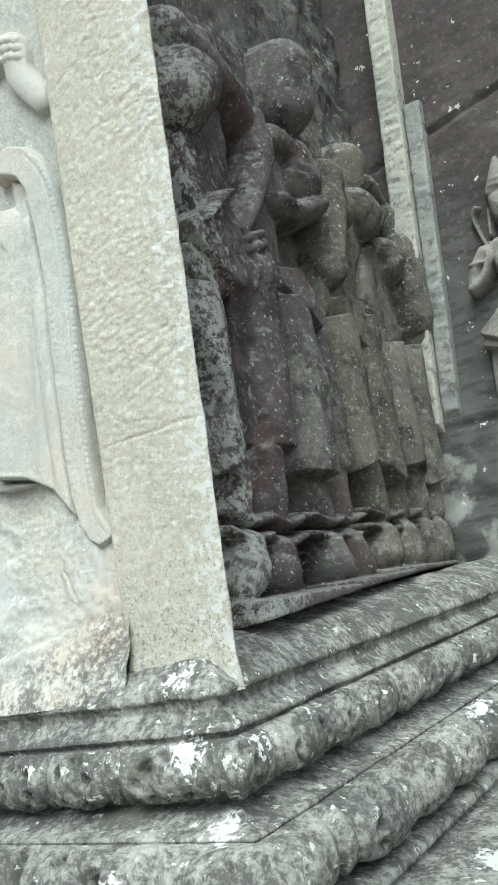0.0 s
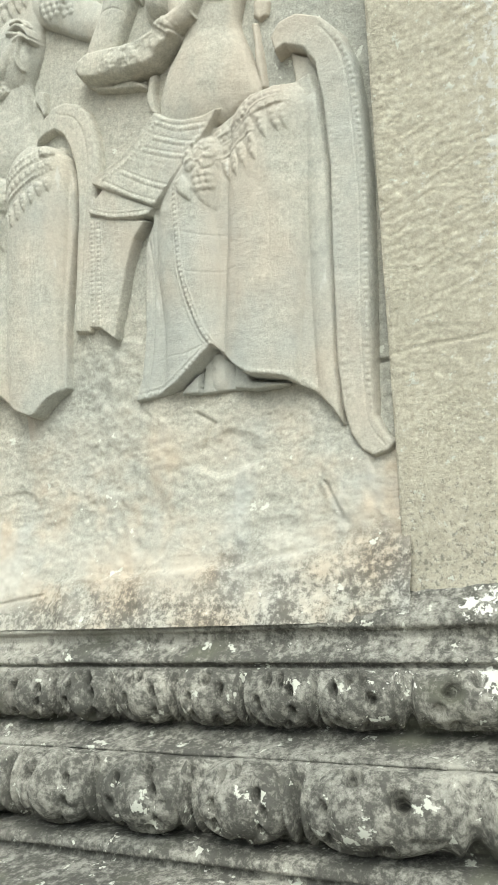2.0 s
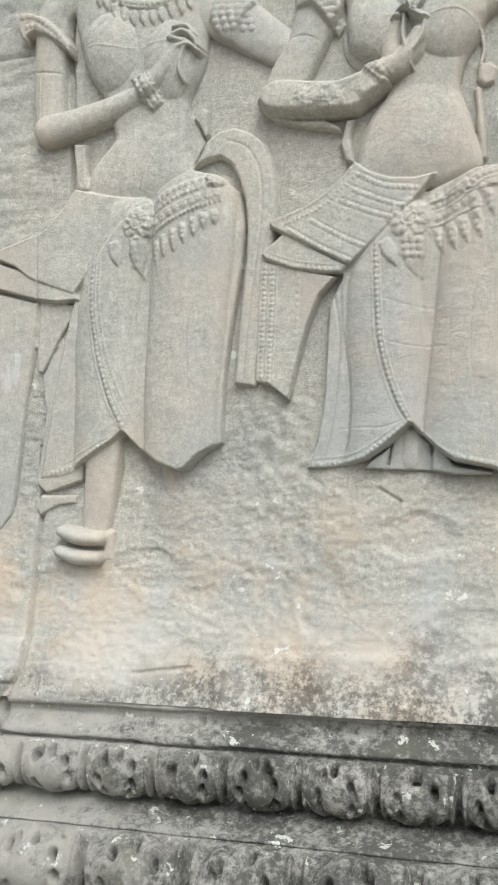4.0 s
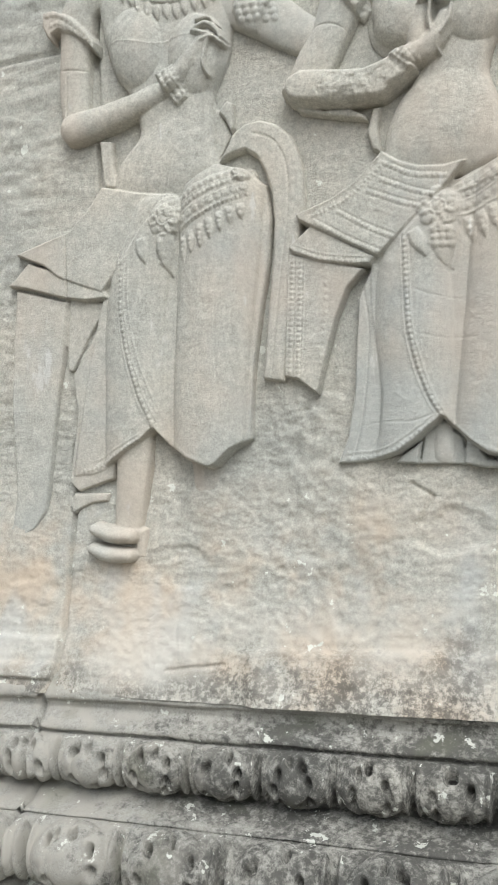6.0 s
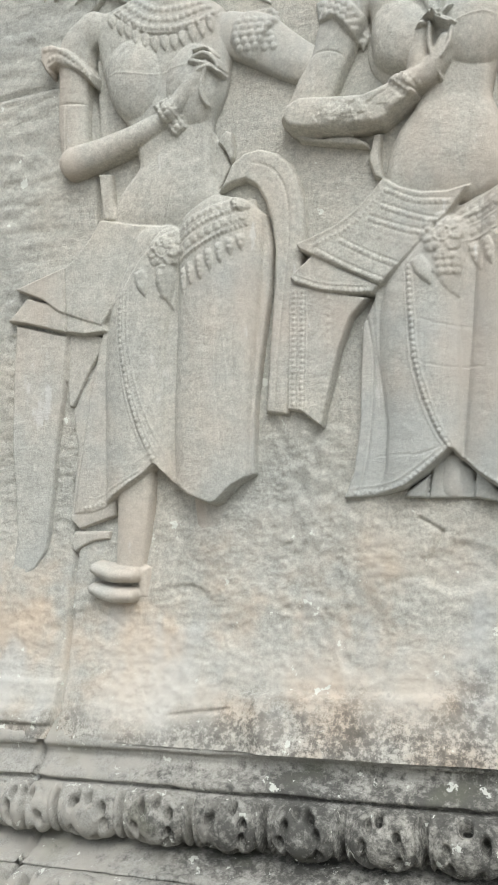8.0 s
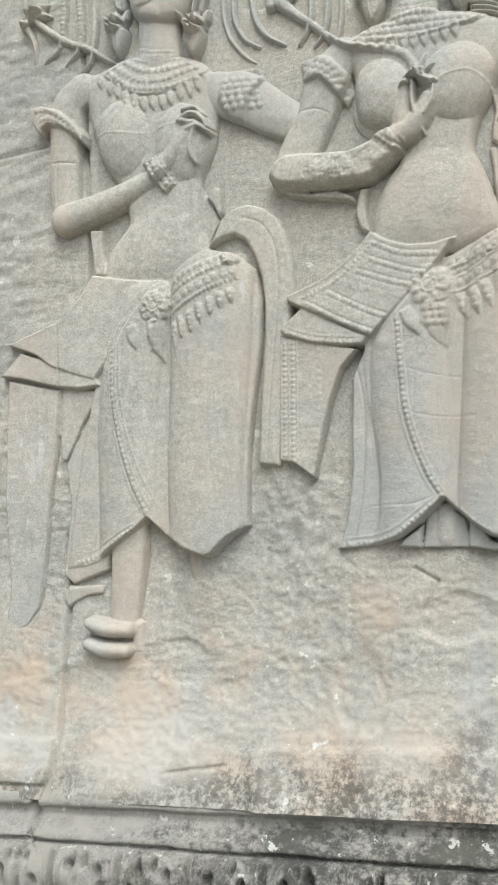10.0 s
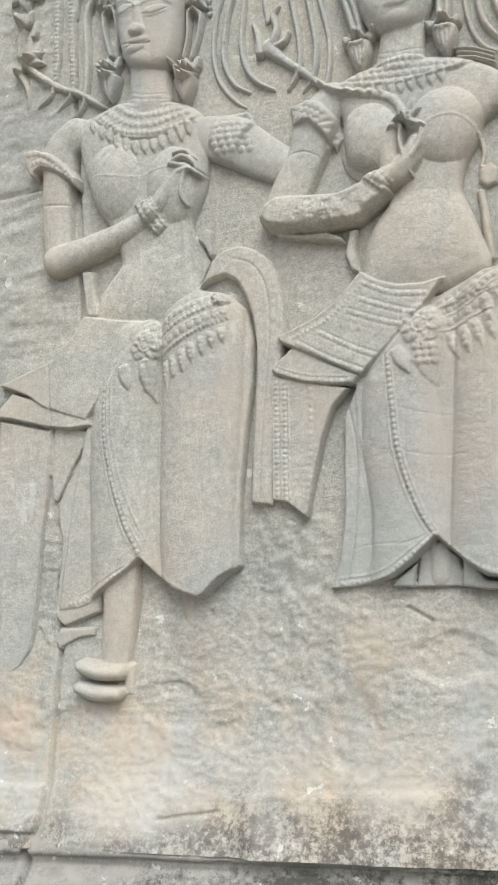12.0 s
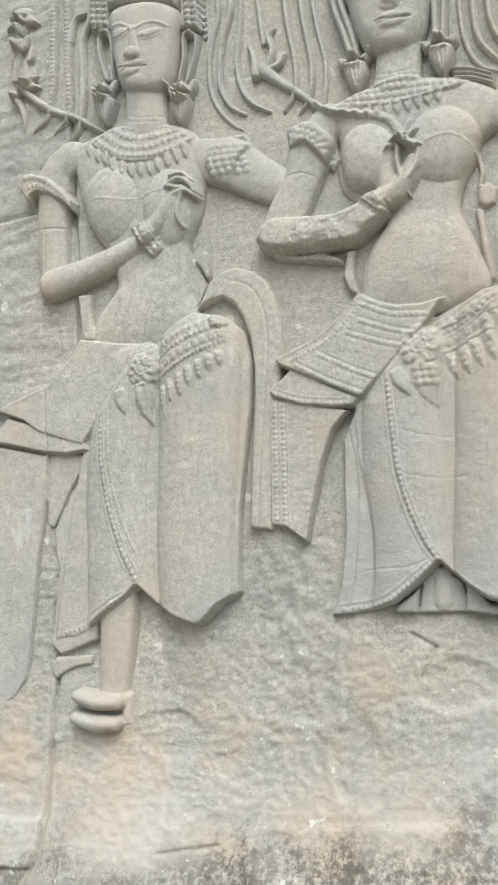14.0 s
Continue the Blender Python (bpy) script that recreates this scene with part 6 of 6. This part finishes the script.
        for a in ([(0.656, 1.233, 0.0088), (0.724, 1.218, 0.0111), (0.798, 1.222, 0.0095)], [(0.656, 1.206, 0.0087), (0.719, 1.191, 0.0109), (0.786, 1.195, 0.0093)], [(0.799, 1.224, 0.0095), (0.856, 1.217, 0.0109), (0.937, 1.226, 0.0091)], [(0.786, 1.195, 0.0093), (0.843, 1.189, 0.0106), (0.907, 1.195, 0.0088)]):
            r.limb(a, 0.030, 0.9)
        for a in ([(0.713, 1.181, 0.0361), (0.705, 1.151, 0.0416)], [(0.824, 1.182, 0.0373), (0.819, 1.144, 0.0437)]):
            r.limb(a, 0.026, 0.7)
        r.slab([(0.583, 1.131), (1.017, 1.118), (1.012, 1.102), (0.583, 1.112)], 0.060, 0.005)
    else:
        r.limb([(1.166, 1.919, 0.0453), (1.157, 1.867, 0.0374)], 0.024, 0.8)
        r.slab([(0.955, 1.807), (1.185, 1.861), (1.256, 1.749), (1.172, 1.619), (0.942, 1.558), (0.887, 1.624)], 0.022, 0.010, 0.010)
        for a in ([(1.064, 1.795, 0.0540), (1.071, 1.782, 0.0588)], [(1.161, 1.798, 0.0588), (1.169, 1.787, 0.0642)]):
            r.limb(a, 0.030, 0.7)
        r.limb([(1.173, 1.829, 0.0596), (1.160, 1.674, 0.0583), (1.169, 1.627, 0.0439)], 0.036, 0.8)
        r.limb([(1.265, 1.955, 0.0487), (1.256, 1.865, 0.0535), (1.307, 1.833, 0.0445)], 0.030, 0.8)
        skirt = [(0.930, 1.583), (1.161, 1.604), (1.137, 1.405), (1.116, 1.286), (1.032, 1.273), (0.956, 1.316), (0.817, 1.301)]
        r.slab(skirt, 0.022, 0.004)
        r.limb([(1.003, 1.595, 0.0544), (0.966, 1.418, 0.0598), (0.958, 1.287, 0.0587)], 0.020, 0.6, clip=skirt)
        r.limb([(1.127, 1.615, 0.0564), (1.084, 1.427, 0.0624), (1.073, 1.276, 0.0610)], 0.020, 0.6, clip=skirt)
        for a in ([(0.979, 1.305, 0.0400), (0.973, 1.222, 0.0395)], [(1.082, 1.288, 0.0396), (1.078, 1.226, 0.0392)]):
            r.limb(a, 0.012, 0.8)
        for a in ([(0.922, 1.227, 0.0090), (0.999, 1.213, 0.0105), (1.131, 1.225, 0.0100)], [(0.914, 1.195, 0.0088), (0.984, 1.183, 0.0102), (1.103, 1.191, 0.0097)]):
            r.limb(a, 0.026, 0.9)
        for a in ([(0.955, 1.176, 0.0425), (0.945, 1.142, 0.0458)], [(1.048, 1.178, 0.0423), (1.035, 1.141, 0.0458)]):
            r.limb(a, 0.022, 0.7)
    # wear: pitted all over, flaking in places
    n = fbm(r.X * 30, r.Z * 30, 90 + k, 4)
    r.H = np.where(r.H > 0.004, r.H + 0.0030 * n - 0.0035 * np.clip(fbm(r.X * 55, r.Z * 45, 97 + k, 4) - 0.25, 0, 1), r.H)
    r.soften(1)
    return r.mesh("devata_statue", on_return, 70 + k, 0.0014, 1.35, True)


def dark_figures():
    group = "dark devatas of the return wall"
    labels = ("carved devata relief, dark red sandstone, skirt white with lichen", "carved devata relief, dark wet sandstone with algae", "carved devata relief, blackened brown sandstone", "weathered dark devata relief deep in the corner")
    for k, label in enumerate(labels):
        tagged(put("devata_statue", carve_dark(k), M_DARKS[k]), label, "statue", group)


dark_figures()


# ---- the far wall: bed, pale strips, a small devata ----
def far_bed():
    x, z = np.arange(-0.45, 1.3, 0.008), np.arange(1.03, 2.9, 0.008)
    X, Z = np.meshgrid(x, z, indexing="ij")
    H = 0.006 * fbm(X * 8, Z * 8, 81, 4) + 0.003 * fbm(X * 40, Z * 60, 82, 3)
    low = np.clip((1.50 - Z) / 0.08, 0, 1)
    H += low * (0.02 + 0.022 * fbm(X * 7, Z * 8, 83, 4))
    for zj in (1.40, 2.10):
        H -= 0.012 * np.exp(-((Z - zj - 0.20 * (X - 0.04) * (zj > 2)) / 0.006) ** 2)
    return grid_mesh("wall_far_face", np.stack([X, YC + 0.02 - H, Z], -1))


tagged(put("wall_far_face", far_bed(), M_FAR), "dark reddish sandstone facing, grey and eroded at its foot", "wall", kind="structure")


def far_strip(name, x0, x1, out, z0, z1, seed):
    """A dressed upright strip with worn edges, leaning slightly."""
    plan = np.array([(x0, -0.02), (x0, out - 0.004), (x0 + 0.004, out), (x1 - 0.004, out), (x1, out - 0.004), (x1, -0.02)])
    L = np.concatenate([[0], np.cumsum(np.hypot(*np.diff(plan, axis=0).T))])
    u = np.arange(0, L[-1], 0.004)
    z = np.arange(z0, z1, 0.004)
    U, Z = np.meshgrid(u, z, indexing="ij")
    X, O = np.interp(U, L, plan[:, 0]), np.interp(U, L, plan[:, 1])
    O = O + 0.004 * fbm(U * 30, Z * 75, seed, 3) + 0.003 * fbm(U * 10, Z * 14, seed + 1, 3)
    end = np.clip((Z - z0) / 0.02, 0, 1)
    O = O * (0.4 + 0.6 * end)
    X = X + 0.095 * (Z - 1.4)
    return grid_mesh(name, np.stack([X, YC + 0.02 - O, Z], -1))


tagged(put("pilaster", far_strip("pilaster", -0.205, -0.152, 0.045, 1.395, 2.9, 91), M_STRIP), "pale rough-dressed sandstone strip in the inner corner", "pilaster", kind="structure")
tagged(put("pilaster", far_strip("pilaster", -0.150, -0.110, 0.025, 1.42, 2.16, 93), M_STRIP_GREY), "grey rough-dressed sandstone strip in the inner corner", "pilaster", kind="structure")


def on_far(X, Z, H):
    return np.stack([X + 0.05 * (Z - 1.4), YC + 0.018 - H, Z], -1)


def far_figure():
    r = Relief(-0.06, 0.22, 1.30, 2.05, 0.0028)
    devata(r, 0.065, 1.335, 0.50, 1, 1.1)
    r.H[:, r.z < 1.44] = 0
    r.soften(2)
    tagged(put("devata_statue", r.mesh("devata_statue", on_far, 95, 0.0012), M_GREY), "small carved devata relief in grey sandstone on dark wall", "statue")


far_figure()
